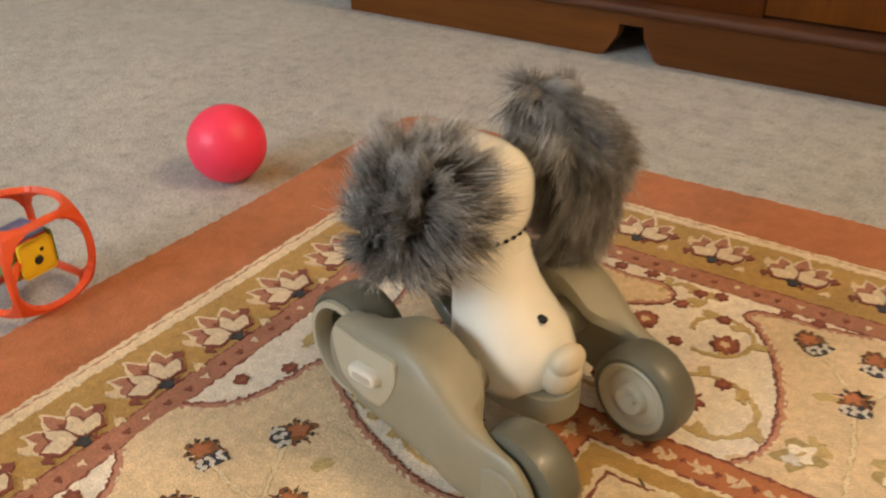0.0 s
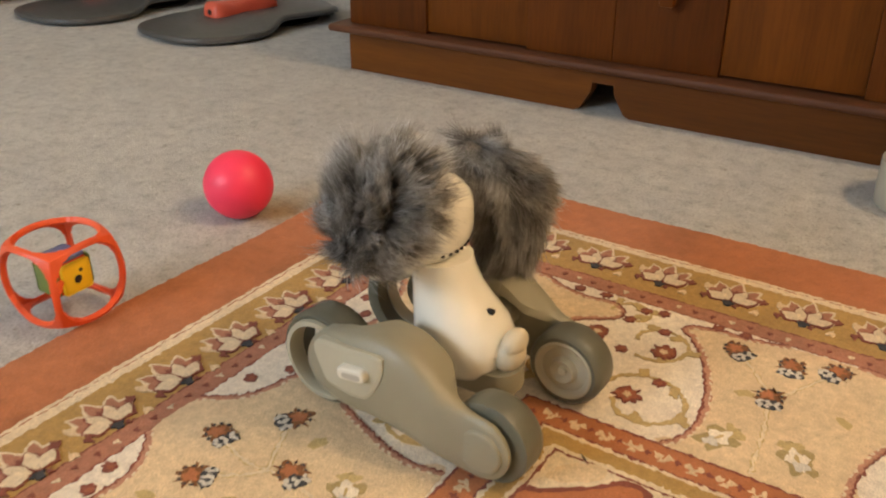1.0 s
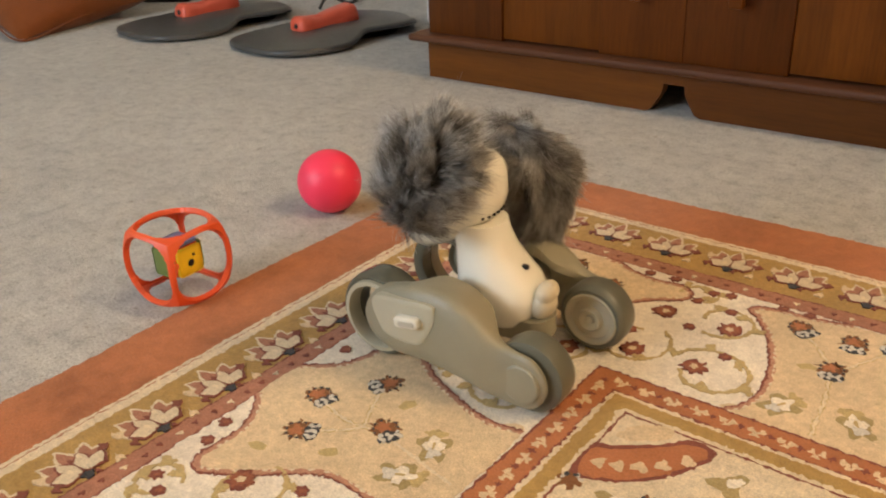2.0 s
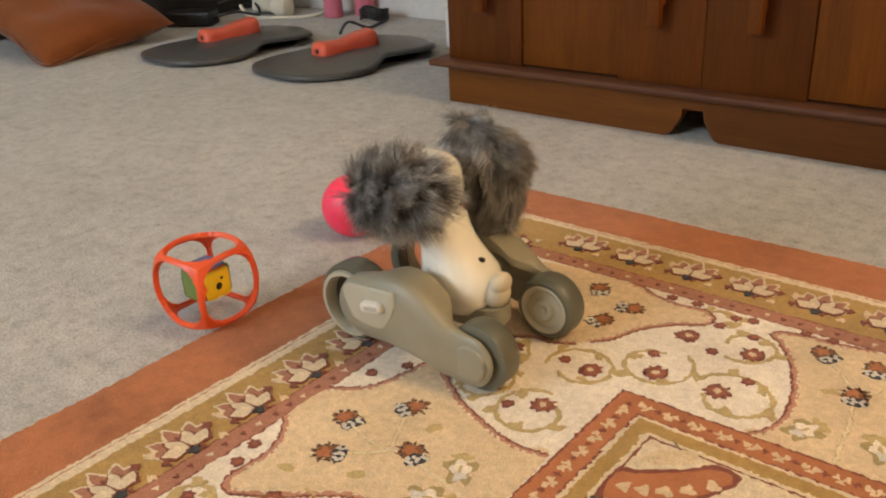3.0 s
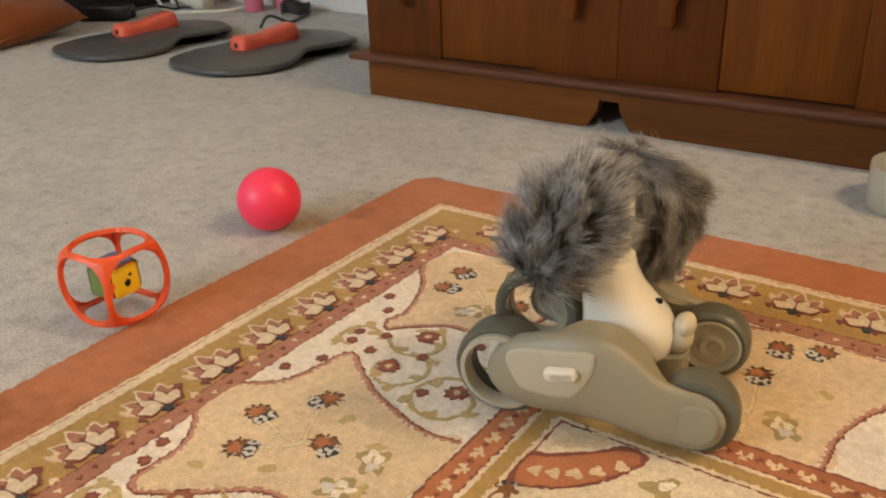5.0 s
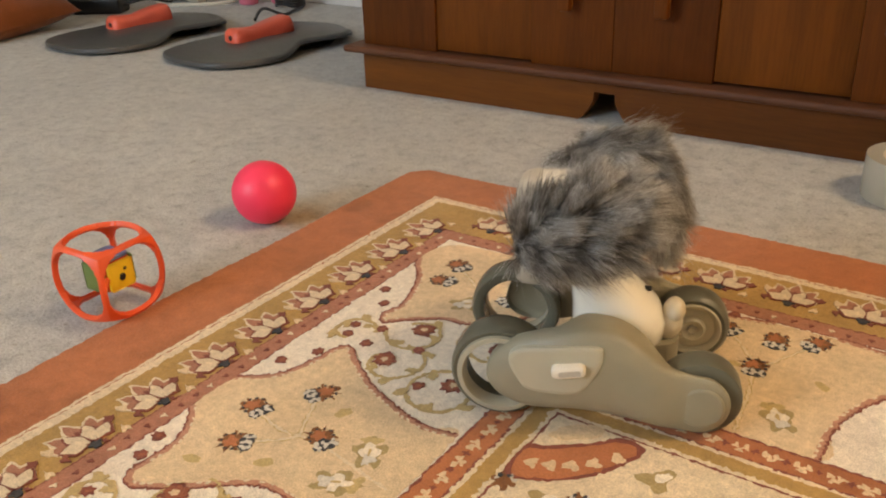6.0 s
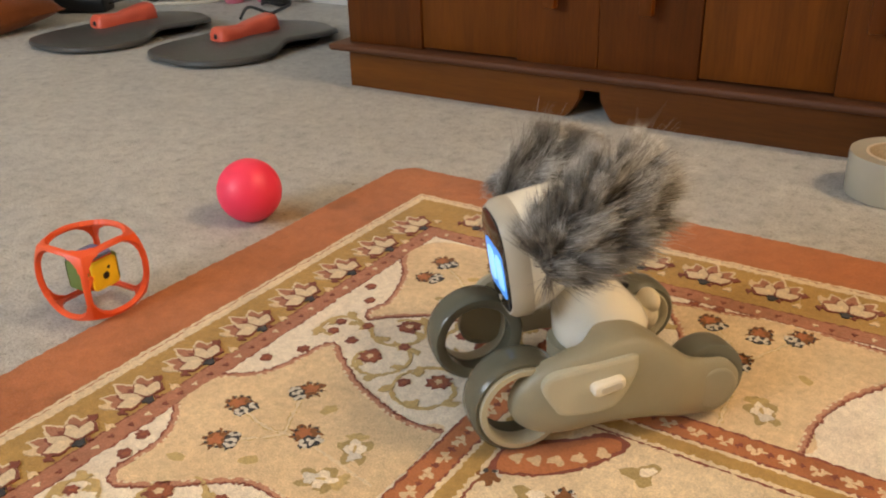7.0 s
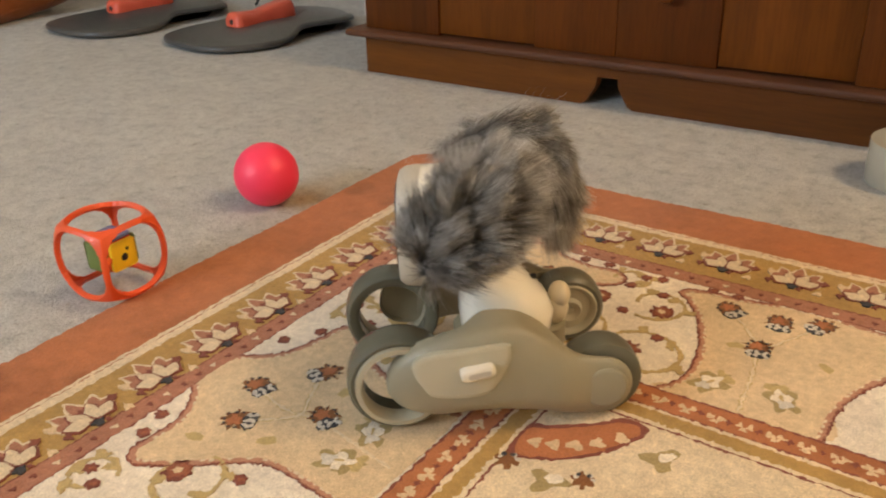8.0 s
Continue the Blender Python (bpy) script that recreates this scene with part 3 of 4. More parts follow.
    for i, f in enumerate(mirrors()):
        s = 1 if i in (0, 3) else -1
        cartouche("cartouche", left_up + left_low, f)
        outline_line(left_up, f, flip=s)
        outline_line(left_low, f, flip=s)
        cartouche("cartouche", right_in + right_out, f)
        outline_line(right_in, f, flip=-s)
        outline_line(right_out, f, flip=-s)
        cartouche("cartouche", corner_a + corner_b + [(-0.3385, 0.565), (-0.325, 0.585), (-0.285, 0.592)], f)
        outline_line(corner_a, f, flip=s)
        outline_line(corner_b, f, flip=s)

    # medallion frame: brick band, cream dashes, gold band, ivory heart
    mx0, my1 = -0.1435, 0.4235
    mx1, my0 = 2 * AX - mx0, 2 * AY - my1

    def frame_band(colour, d, layer, rag=0.0008):
        Motif().add(colour, dense([(mx0 + d, my0 + d), (mx1 - d, my0 + d), (mx1 - d, my1 - d), (mx0 + d, my1 - d)], 0.0016), layer, rag).put("medallion_band", rug)

    frame_band("maroon", 0.0, 10)
    frame_band("terracotta", 0.002, 11)
    frame_band("maroon", 0.0235, 12)
    frame_band("cream", 0.0252, 13, 0.0014)
    frame_band("gold", 0.0285, 14)
    frame_band("cream", 0.0405, 15, 0.0014)
    frame_band("maroon", 0.0445, 16)
    frame_band("cream", 0.0465, 17)
    tri = Motif()
    for k in range(30):
        for a, turn in (((mx0 + 0.013, my1 - 0.026 - 0.0205 * k), 90), ((mx0 + 0.026 + 0.0205 * k, my1 - 0.013), 0)):
            if a[0] < mx1 - 0.02 and a[1] > my0 + 0.02:
                c, s = math.cos(radians(turn)), math.sin(radians(turn))
                for dx, dy in ((-0.0036, 0.001), (0.0036, 0.001), (0.0, -0.003)):
                    tri.add("tan", star(a[0] + dx * c - dy * s, a[1] + dx * s + dy * c, 0.0036, 3, 0.45, 90 * (k % 2) + turn), 12, 0.0008, k)
                tri.add("maroon", star(a[0] + 0.010 * c, a[1] + 0.010 * s, 0.003, 4, 0.5, turn), 12, 0.0008, k + 50)
    tagged(tri.put("medallion_pattern", rug), kind="stuff")

    # inside the medallion: the orange arc, green leaves and buds round it
    for i, f in enumerate(mirrors()):
        arc = [(-0.097, 0.300), (-0.075, 0.305), (-0.058, 0.316), (-0.043, 0.332), (-0.032, 0.352), (-0.027, 0.372)]
        arc_in = [(-0.046, 0.376), (-0.058, 0.364), (-0.072, 0.352), (-0.086, 0.341), (-0.100, 0.332)]
        ring = [f(p) for p in arc + arc_in]
        mm = Motif().add("maroon", smooth_line([Vector(p) for p in ring], True, 0.003), 18, 0.0008)
        inner = [f(p) for p in [(-0.094, 0.303), (-0.075, 0.3075), (-0.06, 0.3185), (-0.046, 0.3335), (-0.035, 0.353), (-0.031, 0.369), (-0.045, 0.370), (-0.056, 0.360), (-0.070, 0.348), (-0.084, 0.337), (-0.097, 0.329)]]
        mm.add("terracotta", smooth_line([Vector(p) for p in inner], True, 0.003), 19, 0.0008)
        for k in range(5):
            p = f((-0.087 + 0.012 * k, 0.3185 + 0.0024 * k * (k * 0.6 + 1.2)))
            Motif().add("tan", star(p.x, p.y, 0.0062, 3, 0.4, 70 + 14 * k), 20, 0.0009, k).put("scallop", rug)
        mm.put("arc", rug)
        for px, py, turn in ((-0.062, 0.289, 25), (-0.009, 0.347, 65)):
            p = f((px, py))
            Motif().add("olive", star(p.x, p.y, 0.016, 3, 0.55, turn, 0.8), 18, 0.001).add("ivory", ellipse(p.x + 0.003, p.y + 0.004, 0.006, 0.004, turn), 19, 0.0008).put("leaf", rug)
        for px, py in ((-0.098, 0.305), (-0.047, 0.313), (-0.02, 0.28)):
            p = f((px + 0.004, py - 0.012))
            bud = Motif().add("brown", star(p.x, p.y, 0.009, 6, 0.4), 18, 0.0009)
            for k in range(5):
                bud.add("ink" if k % 2 else "white", ellipse(p.x + 0.006 * math.cos(k * 1.3), p.y + 0.004 + 0.003 * math.sin(k * 2.1), 0.0022, 0.0016, 30 * k, 7), 20 + k % 2, 0.0005, k)
            bud.put("flower", rug)
        edge = f((-0.075, 0.365))
        Motif().add("tan", ellipse(edge.x, edge.y, 0.02, 0.009, 40 if i in (0, 3) else -40), 18, 0.001).put("arc", rug)

    # scrolling stems, red rosettes and dots on the ivory field
    def scroll(c, r, a0, turn, f, squash=1.0):
        pts = []
        for k in range(15):
            a = radians(a0 + turn * k / 14)
            rr = r * (1 - 0.36 * (k / 14) ** 1.6)
            pts.append(f((c[0] + rr * math.cos(a), c[1] + rr * math.sin(a) * squash)))
        line = [Vector((p.x, p.y)) for p in smooth_line([Vector(p) for p in pts], False, 0.002)]
        mm = Motif().add("khaki", ribbon(line, 0.0032), 8, 0.0009, strip=True)
        for k in (3, 6, 9, 12):
            q, w = line[len(line) * k // 15], line[len(line) * k // 15 + 1]
            a = math.degrees(math.atan2(w.y - q.y, w.x - q.x))
            s = 1 if k % 2 else -1
            mm.add("khaki", ellipse(q.x + 0.004 * math.cos(radians(a + 90 * s)), q.y + 0.004 * math.sin(radians(a + 90 * s)), 0.0066, 0.0036, a + 45 * s), 9, 0.0013, k)
        mm.put("scroll", rug)

    def rosette(p, f, r=0.0098, squash=1.0):
        q = f(p)
        mm = Motif().add("maroon", star(q.x, q.y, r * 1.08, 8, 0.2, 11), 10, 0.0013, p[0] * 100)
        mm.add("brick", star(q.x, q.y, r * 0.84, 8, 0.2, 11), 11, 0.0013, p[1] * 100)
        mm.add("tan", star(q.x, q.y, r * 0.36, 5, 0.3, 0), 12, 0.0006)
        mm.put("rosette", rug)

    def dot(p, f, r=0.0056):
        q = f(p)
        Motif().add("maroon", star(q.x, q.y, r, 6, 0.22, 37 * p[0] * 100), 10, 0.0006, p[0] * 200).add("brick", ellipse(q.x + 0.001, q.y, r * 0.5, r * 0.36, 40, 8), 11, 0.0005).put("bud", rug)

    big = [(-0.179, 0.421 + 0.012), (-0.134, 0.460), (-0.184, 0.369), (-0.083, 0.463), (-0.081, 0.530), (-0.138, 0.530), (-0.252, 0.426), (-0.253, 0.371), (-0.272, 0.169), (-0.178, 0.150)]
    small = [(-0.205, 0.436), (-0.149, 0.486), (-0.207, 0.355), (-0.069, 0.489), (-0.091, 0.559), (-0.111, 0.517), (-0.123, 0.562), (-0.116, 0.582), (-0.102, 0.586), (-0.057, 0.589), (-0.035, 0.5895), (-0.180, 0.587), (-0.156, 0.5885),
             (-0.328, 0.469), (-0.312, 0.447), (-0.310, 0.403), (-0.306, 0.388), (-0.285, 0.409), (-0.282, 0.383), (-0.237, 0.397), (-0.308, 0.352), (-0.326, 0.326), (-0.331, 0.204), (-0.324, 0.183), (-0.323, 0.139), (-0.309, 0.130), (-0.230, 0.185), (-0.215, 0.160)]
    for i, f in enumerate(mirrors()):
        for p in big:
            rosette(p, f)
        for p in small:
            dot(p, f)
        for c, r, a0, turn in (((-0.188, 0.432), 0.030, 200, -330), ((-0.140, 0.472), 0.031, 60, -330), ((-0.186, 0.357), 0.030, 90, 330), ((-0.071, 0.462), 0.033, 170, -330),
                               ((-0.090, 0.540), 0.026, 250, 300), ((-0.255, 0.418), 0.026, 200, 300), ((-0.245, 0.372), 0.027, 100, -300), ((-0.305, 0.395), 0.020, 20, 260),
                               ((-0.124, 0.572), 0.018, 190, -250), ((-0.262, 0.166), 0.026, 90, -320), ((-0.185, 0.160), 0.027, 60, 300), ((-0.318, 0.135), 0.018, 30, 280)):
            scroll(c, r, a0, turn, f)

    # sprays of brown and white flowers on the tan cartouches
    def spray_flower(p, away, f, r=0.0095):
        q, tip = f(p), f((p[0] + math.cos(radians(away)), p[1] + math.sin(radians(away))))
        a = math.degrees(math.atan2(tip.y - q.y, tip.x - q.x))
        c, s = math.cos(radians(a)), math.sin(radians(a))
        at = lambda u, v: (q.x + u * c - v * s, q.y + u * s + v * c)
        mm = Motif().add("brown", star(*at(0.006, 0), r * 1.28, 9, 0.42, a, 0.95), 10, 0.0013, p[0] * 300)
        for k in range(7):
            mm.add("ink", ellipse(*at(0.006 + 0.0088 * math.cos(k * 0.62 - 1.86), 0.0088 * math.sin(k * 0.62 - 1.86)), 0.0016, 0.0010, a + 35 * k, 8), 11, 0.0005, k)
        mm.add("terracotta", star(*at(0.0070, 0.001), r * 0.7, 5, 0.45, a), 11, 0.0009)
        mm.add("ink", ellipse(*at(-0.0048, 0), 0.0056, 0.0098, a), 12, 0.0013, p[1] * 300)
        for k in range(9):
            u, v = -0.0075 + 0.0028 * (k % 3), -0.0064 + 0.0060 * (k // 3) + 0.0016 * (k % 2)
            mm.add("white", ellipse(*at(u, v), 0.0022, 0.0016, 47 * k, 12), 13, 0.0004, k * 3)
        mm.put("flower", rug)

    def stem(pts, f):
        line = [Vector((p.x, p.y)) for p in smooth_line([Vector(f(p)) for p in pts], False, 0.002)]
        Motif().add("khaki", ribbon(line, 0.0036), 7.6, 0.0009, strip=True).add("cream", ribbon(line, 0.0022), 8.6, 0.0008, strip=True).put("stem", rug)

    def pale_leaf(p, turn, f):
        q = f(p)
        c, w = math.cos(radians(turn)), math.sin(radians(turn))
        m = Motif().add("olive", star(q.x, q.y, 0.0195, 5, 0.42, turn, 0.7), 8, 0.0010, p[0] * 50)
        m.add("khaki", star(q.x + 0.012 * c, q.y + 0.012 * w, 0.0105, 3, 0.5, turn + 60, 0.8), 8.7, 0.0010, p[0] * 30)
        m.add("ivory", star(q.x, q.y, 0.0115, 4, 0.42, turn, 0.75), 10, 0.0008, p[1] * 50)
        m.add("white", star(q.x - 0.0075 * c, q.y - 0.0075 * w, 0.0062, 3, 0.4, turn + 30), 11, 0.0008, p[1] * 70)
        m.add("khaki", ellipse(q.x, q.y, 0.0042, 0.0013, turn, 10), 12, 0.0005, p[0] * 20).put("leaf", rug)

    def olive_leaf(p, turn, f):
        q = f(p)
        Motif().add("khaki", ellipse(q.x, q.y, 0.0075, 0.0042, turn, 12), 8, 0.0009, p[0] * 80).put("leaf", rug)

    sets = (
        ([((-0.292, 0.266), 160), ((-0.266, 0.304), 60), ((-0.274, 0.231), 205), ((-0.224, 0.263), 150)],
         [((-0.285, 0.263), (-0.262, 0.257), (-0.243, 0.258), (-0.222, 0.262)), ((-0.262, 0.298), (-0.252, 0.275), (-0.243, 0.258)), ((-0.214, 0.258), (-0.185, 0.252), (-0.154, 0.246)), ((-0.268, 0.235), (-0.25, 0.25), (-0.243, 0.258))],
         [((-0.188, 0.234), 20), ((-0.188, 0.270), 120)], [((-0.234, 0.296), 60), ((-0.244, 0.223), 40), ((-0.29, 0.20), 10)]),
        ([((-0.031, 0.562), 135), ((0.036, 0.572), 60), ((0.005, 0.512), 100), ((0.008, 0.560), 95)],
         [((-0.026, 0.556), (-0.008, 0.535), (0.006, 0.515)), ((0.033, 0.565), (0.02, 0.54), (0.006, 0.515)), ((0.006, 0.505), (0.012, 0.47), (0.016, 0.428))],
         [((-0.012, 0.452), 60), ((0.038, 0.458), 120)], [((-0.012, 0.512), 15), ((0.055, 0.515), 140)]),
        ([((-0.243, 0.561), 120), ((-0.205, 0.545), 20), ((-0.216, 0.508), 60), ((-0.292, 0.545), 150), ((-0.288, 0.512), 190)],
         [((-0.238, 0.555), (-0.228, 0.53), (-0.216, 0.508)), ((-0.288, 0.54), (-0.26, 0.52), (-0.23, 0.49))],
         [((-0.245, 0.485), 40)], [((-0.25, 0.53), 30)]),
    )
    for f in mirrors():
        for flowers, stems, pales, leaves in sets:
            for p, a in flowers:
                spray_flower(p, a, f)
            for s in stems:
                stem(s, f)
            for p, a in pales:
                pale_leaf(p, a, f)
            for p, a in leaves:
                olive_leaf(p, a, f)
    return rug


build_rug()


# ---- toys and clutter ----
def build_ball():
    bm = bmesh.new()
    bmesh.ops.create_icosphere(bm, subdivisions=5, radius=0.0362)
    ob = new("ball", finish("ball", bm, "pink_ball"))
    ob.matrix_world = pose(-0.556, 0.543, 0.0360, 20, 30, 10)
    part("seam", lathe([(0.03605, -0.0006), (0.03635, 0.0), (0.03605, 0.0006)], 64), "pink_ball", ob)
    tagged(ob, "smooth bright coral-pink rubber ball on the carpet", "ball")


def build_rattle():
    """A cube of rounded openings inside a sphere-like frame, with a coloured block in the middle."""
    toy = thing("rattle_toy", "orange plastic openwork play cube with a coloured rattle block inside", "toy", pose(-0.5255, 0.3146, 0.0438, 0, 0, 93))
    half, sphere_r = 0.0345, 0.0488
    bm = bmesh.new()
    n = 26
    for axis in range(3):
        for sign in (-1, 1):
            grid = {}
            for i in range(n + 1):
                for j in range(n + 1):
                    u, v = -1 + 2 * i / n, -1 + 2 * j / n
                    p = [0, 0, 0]
                    p[axis], p[(axis + 1) % 3], p[(axis + 2) % 3] = sign, u, v
                    cube = Vector(p) * half
                    ball = Vector(p).normalized() * sphere_r
                    grid[i, j] = bm.verts.new(cube.lerp(ball, 0.74))
            for i in range(n):
                for j in range(n):
                    u, v = abs(-1 + 2 * (i + 0.5) / n), abs(-1 + 2 * (j + 0.5) / n)
                    if (u / 0.848) ** 3.1 + (v / 0.848) ** 3.1 > 1:
                        bm.faces.new((grid[i, j], grid[i + 1, j], grid[i + 1, j + 1], grid[i, j + 1]))
    bmesh.ops.remove_doubles(bm, verts=bm.verts, dist=1e-4)
    bmesh.ops.delete(bm, geom=[v for v in bm.verts if not v.link_faces], context="VERTS")
    for _ in range(3):
        edge = [v for v in bm.verts if v.is_boundary]
        bmesh.ops.smooth_vert(bm, verts=edge, factor=0.5, use_axis_x=True, use_axis_y=True, use_axis_z=True)
    shell = part("frame", bm, "orange", toy, "orange plastic openwork frame")
    mod = shell.modifiers.new("thickness", "SOLIDIFY")
    mod.thickness, mod.offset = 0.005, -1
    bev = shell.modifiers.new("round", "BEVEL")
    bev.width, bev.segments, bev.limit_method = 0.0014, 2, "ANGLE"
    block = part("rattle_block", box(-0.0150, 0.0150, -0.0150, 0.0150, -0.0150, 0.0150, 0.005, 3), "orange", toy)
    for name, mat, m in (("yellow_face", "yellow", pose(0, -0.0145, 0, 90)), ("green_face", "green", pose(-0.0145, 0, 0, 0, -90)), ("blue_face", "blue", pose(0, 0, 0.0145)),
                         ("green_face", "green", pose(0.0145, 0, 0, 0, 90)), ("blue_face", "blue", pose(0, 0.0145, 0, -90))):
        part("coloured_face", move(box(-0.0136, 0.0136, -0.0136, 0.0136, 0, 0.003, 0.0028, 3), m), mat, block, name.replace("_", " ") + " of the block")
    dots = bmesh.new()
    for x, z, r in ((0.000, -0.002, 0.0036), (0.004, 0.005, 0.0017)):
        bmesh.ops.create_uvsphere(dots, u_segments=12, v_segments=8, radius=r, matrix=pose(x, -0.0176, z) @ Matrix.Diagonal((1, 0.25, 1, 1)))
    part("print_mark", dots, "black", block, "small dark printed spots")
    for sx, sy in ((-1, -1), (1, 1)):
        part("spoke", tube([(sx * 0.013, sy * 0.013, 0.0), (sx * 0.022, sy * 0.022, 0.0), (sx * 0.0305, sy * 0.0305, 0.0)], 0.0028), "orange", toy)


def build_tape():
    roll = thing("tape_roll", "roll of clear packing tape lying flat on the carpet", "tape", pose(0.052, 0.974, 0.0008))
    part("tape", lathe([(0.041, 0.001), (0.058, 0.0), (0.0585, 0.002), (0.0585, 0.047), (0.058, 0.049), (0.041, 0.048)], 64, closed=True), "tape", roll)
    part("core", lathe([(0.0375, 0.0), (0.0408, 0.0), (0.0408, 0.0485), (0.0375, 0.0485)], 48, closed=True), "card", roll)


def build_pads():
    outline = [(-0.132, -0.166), (-0.095, -0.195), (-0.042, -0.208), (0.024, -0.211), (0.071, -0.194), (0.110, -0.150), (0.126, -0.098), (0.121, -0.055), (0.108, -0.012), (0.120, 0.024), (0.140, 0.075),
               (0.132, 0.115), (0.095, 0.158), (0.018, 0.203), (-0.059, 0.201), (-0.122, 0.155), (-0.143, 0.060), (-0.141, -0.020), (-0.147, -0.100)]
    ease = lambda u: max(0.0, min(1.0, u)) ** 2 * (3 - 2 * max(0.0, min(1.0, u)))
    for x, y, a, gx, gy in ((-1.220, 1.220, 0, -1.247, 1.225), (-1.572, 1.185, 2.5, -1.619, 1.206)):
        pad = thing("foot_pad", "thin slate-grey kidney-shaped floor board with one raised edge", "exercise board", pose(x, y, 0, 0, 0, a), group="grey floor boards")
        board = layered(outline, [(0.004, 0.004), (0.006, 0.0005), (0.012, 0.0), (0.0155, 0.0025), (0.0168, 0.007)], 0.008)
        for v in board.verts:
            lift = 0.013 * ease((v.co.y + 0.085) / 0.09) * ease((v.co.x - 0.02) / 0.08) * ease((0.17 - v.co.y) / 0.06)
            v.co.z += lift if v.co.z > 0.008 else lift * 1.15
        part("board", board, "mat", pad)
        # the base is black to put the shade under the board into colour
        part("base", layered([(px * 0.80 - 0.012, py * 0.88) for px, py in outline], [(0.0005, 0.003), (0.0042, 0.0)], 0.012), "black", pad, "black base standing in for the shade under the board")
        grip = [(px * 0.80, py * 0.73) for px, py in ((-0.030, -0.098), (0.0, -0.106), (0.030, -0.098), (0.036, -0.06), (0.030, 0.0), (0.034, 0.06), (0.030, 0.098), (0.0, 0.106), (-0.030, 0.098), (-0.034, 0.06), (-0.030, 0.0), (-0.036, -0.06))]
        body = layered(grip, [(0.0, 0.003), (0.003, 0.0), (0.015, 0.001), (0.023, 0.004), (0.0275, 0.009), (0.0288, 0.013)], 0.006)
        for v in body.verts:
            k = max(0.0, min(1.0, (v.co.y + 0.01) / 0.075))
            v.co.z *= 1 + 0.36 * k - 0.16 * math.exp(-((v.co.y + 0.025) / 0.022) ** 2)
        handset = thing("hand_grip", "coral-red plastic hand unit lying on a grey board", "handset", pose(gx, gy, 0.0182, 0, 0, a - 11), group="coral hand units")
        part("shell", body, "coral", handset)
        part("foot", layered([(px * 0.93, py * 0.97) for px, py in grip], [(-0.0012, 0.002), (0.0022, 0.0)], 0.008), "gap", handset)
        hole = bmesh.new()
        bmesh.ops.create_uvsphere(hole, u_segments=14, v_segments=8, radius=0.0058, matrix=pose(0.006, -0.0765, 0.012) @ Matrix.Diagonal((1, 0.5, 1, 1)))
        part("socket", hole, "black", handset, "small black socket")


def build_cushion():
    bm = bmesh.new()
    n = 36
    size, thick = 0.178, 0.062
    grids = []
    for s in (1, -1):
        g = {}
        for i in range(n + 1):
            for j in range(n + 1):
                u, v = -1 + 2 * i / n, -1 + 2 * j / n
                pinch = 1 - 0.10 * (1 - abs(u)) * abs(v) ** 3 * 1.0 - 0.10 * (1 - abs(v)) * abs(u) ** 3
                h = thick * ((1 - u * u) * (1 - v * v)) ** 0.42
                wob = 0.010 * noise.noise(Vector((u * 2.2, v * 2.2, 4 * s))) * (1 - max(abs(u), abs(v)) ** 4)
                g[i, j] = bm.verts.new((u * size * pinch, v * size * pinch, s * (h + wob)))
        for i in range(n):
            for j in range(n):
                bm.faces.new((g[i, j], g[i + 1, j], g[i + 1, j + 1], g[i, j + 1]))
        grids.append(g)
    bmesh.ops.remove_doubles(bm, verts=bm.verts, dist=2e-4)
    ob = thing("cushion", "rust-orange cotton scatter cushion lying on the carpet", "cushion", pose(-1.975, 1.0, 0.083, 6, 20, 4))
    part("cover", bm, "pillow", ob)
    seam = [(-0.177, -0.177, 0), (0, -0.1605, 0), (0.177, -0.177, 0), (0.1605, 0, 0), (0.177, 0.177, 0)]
    part("seam", tube(seam, 0.0022), "pillow", ob)


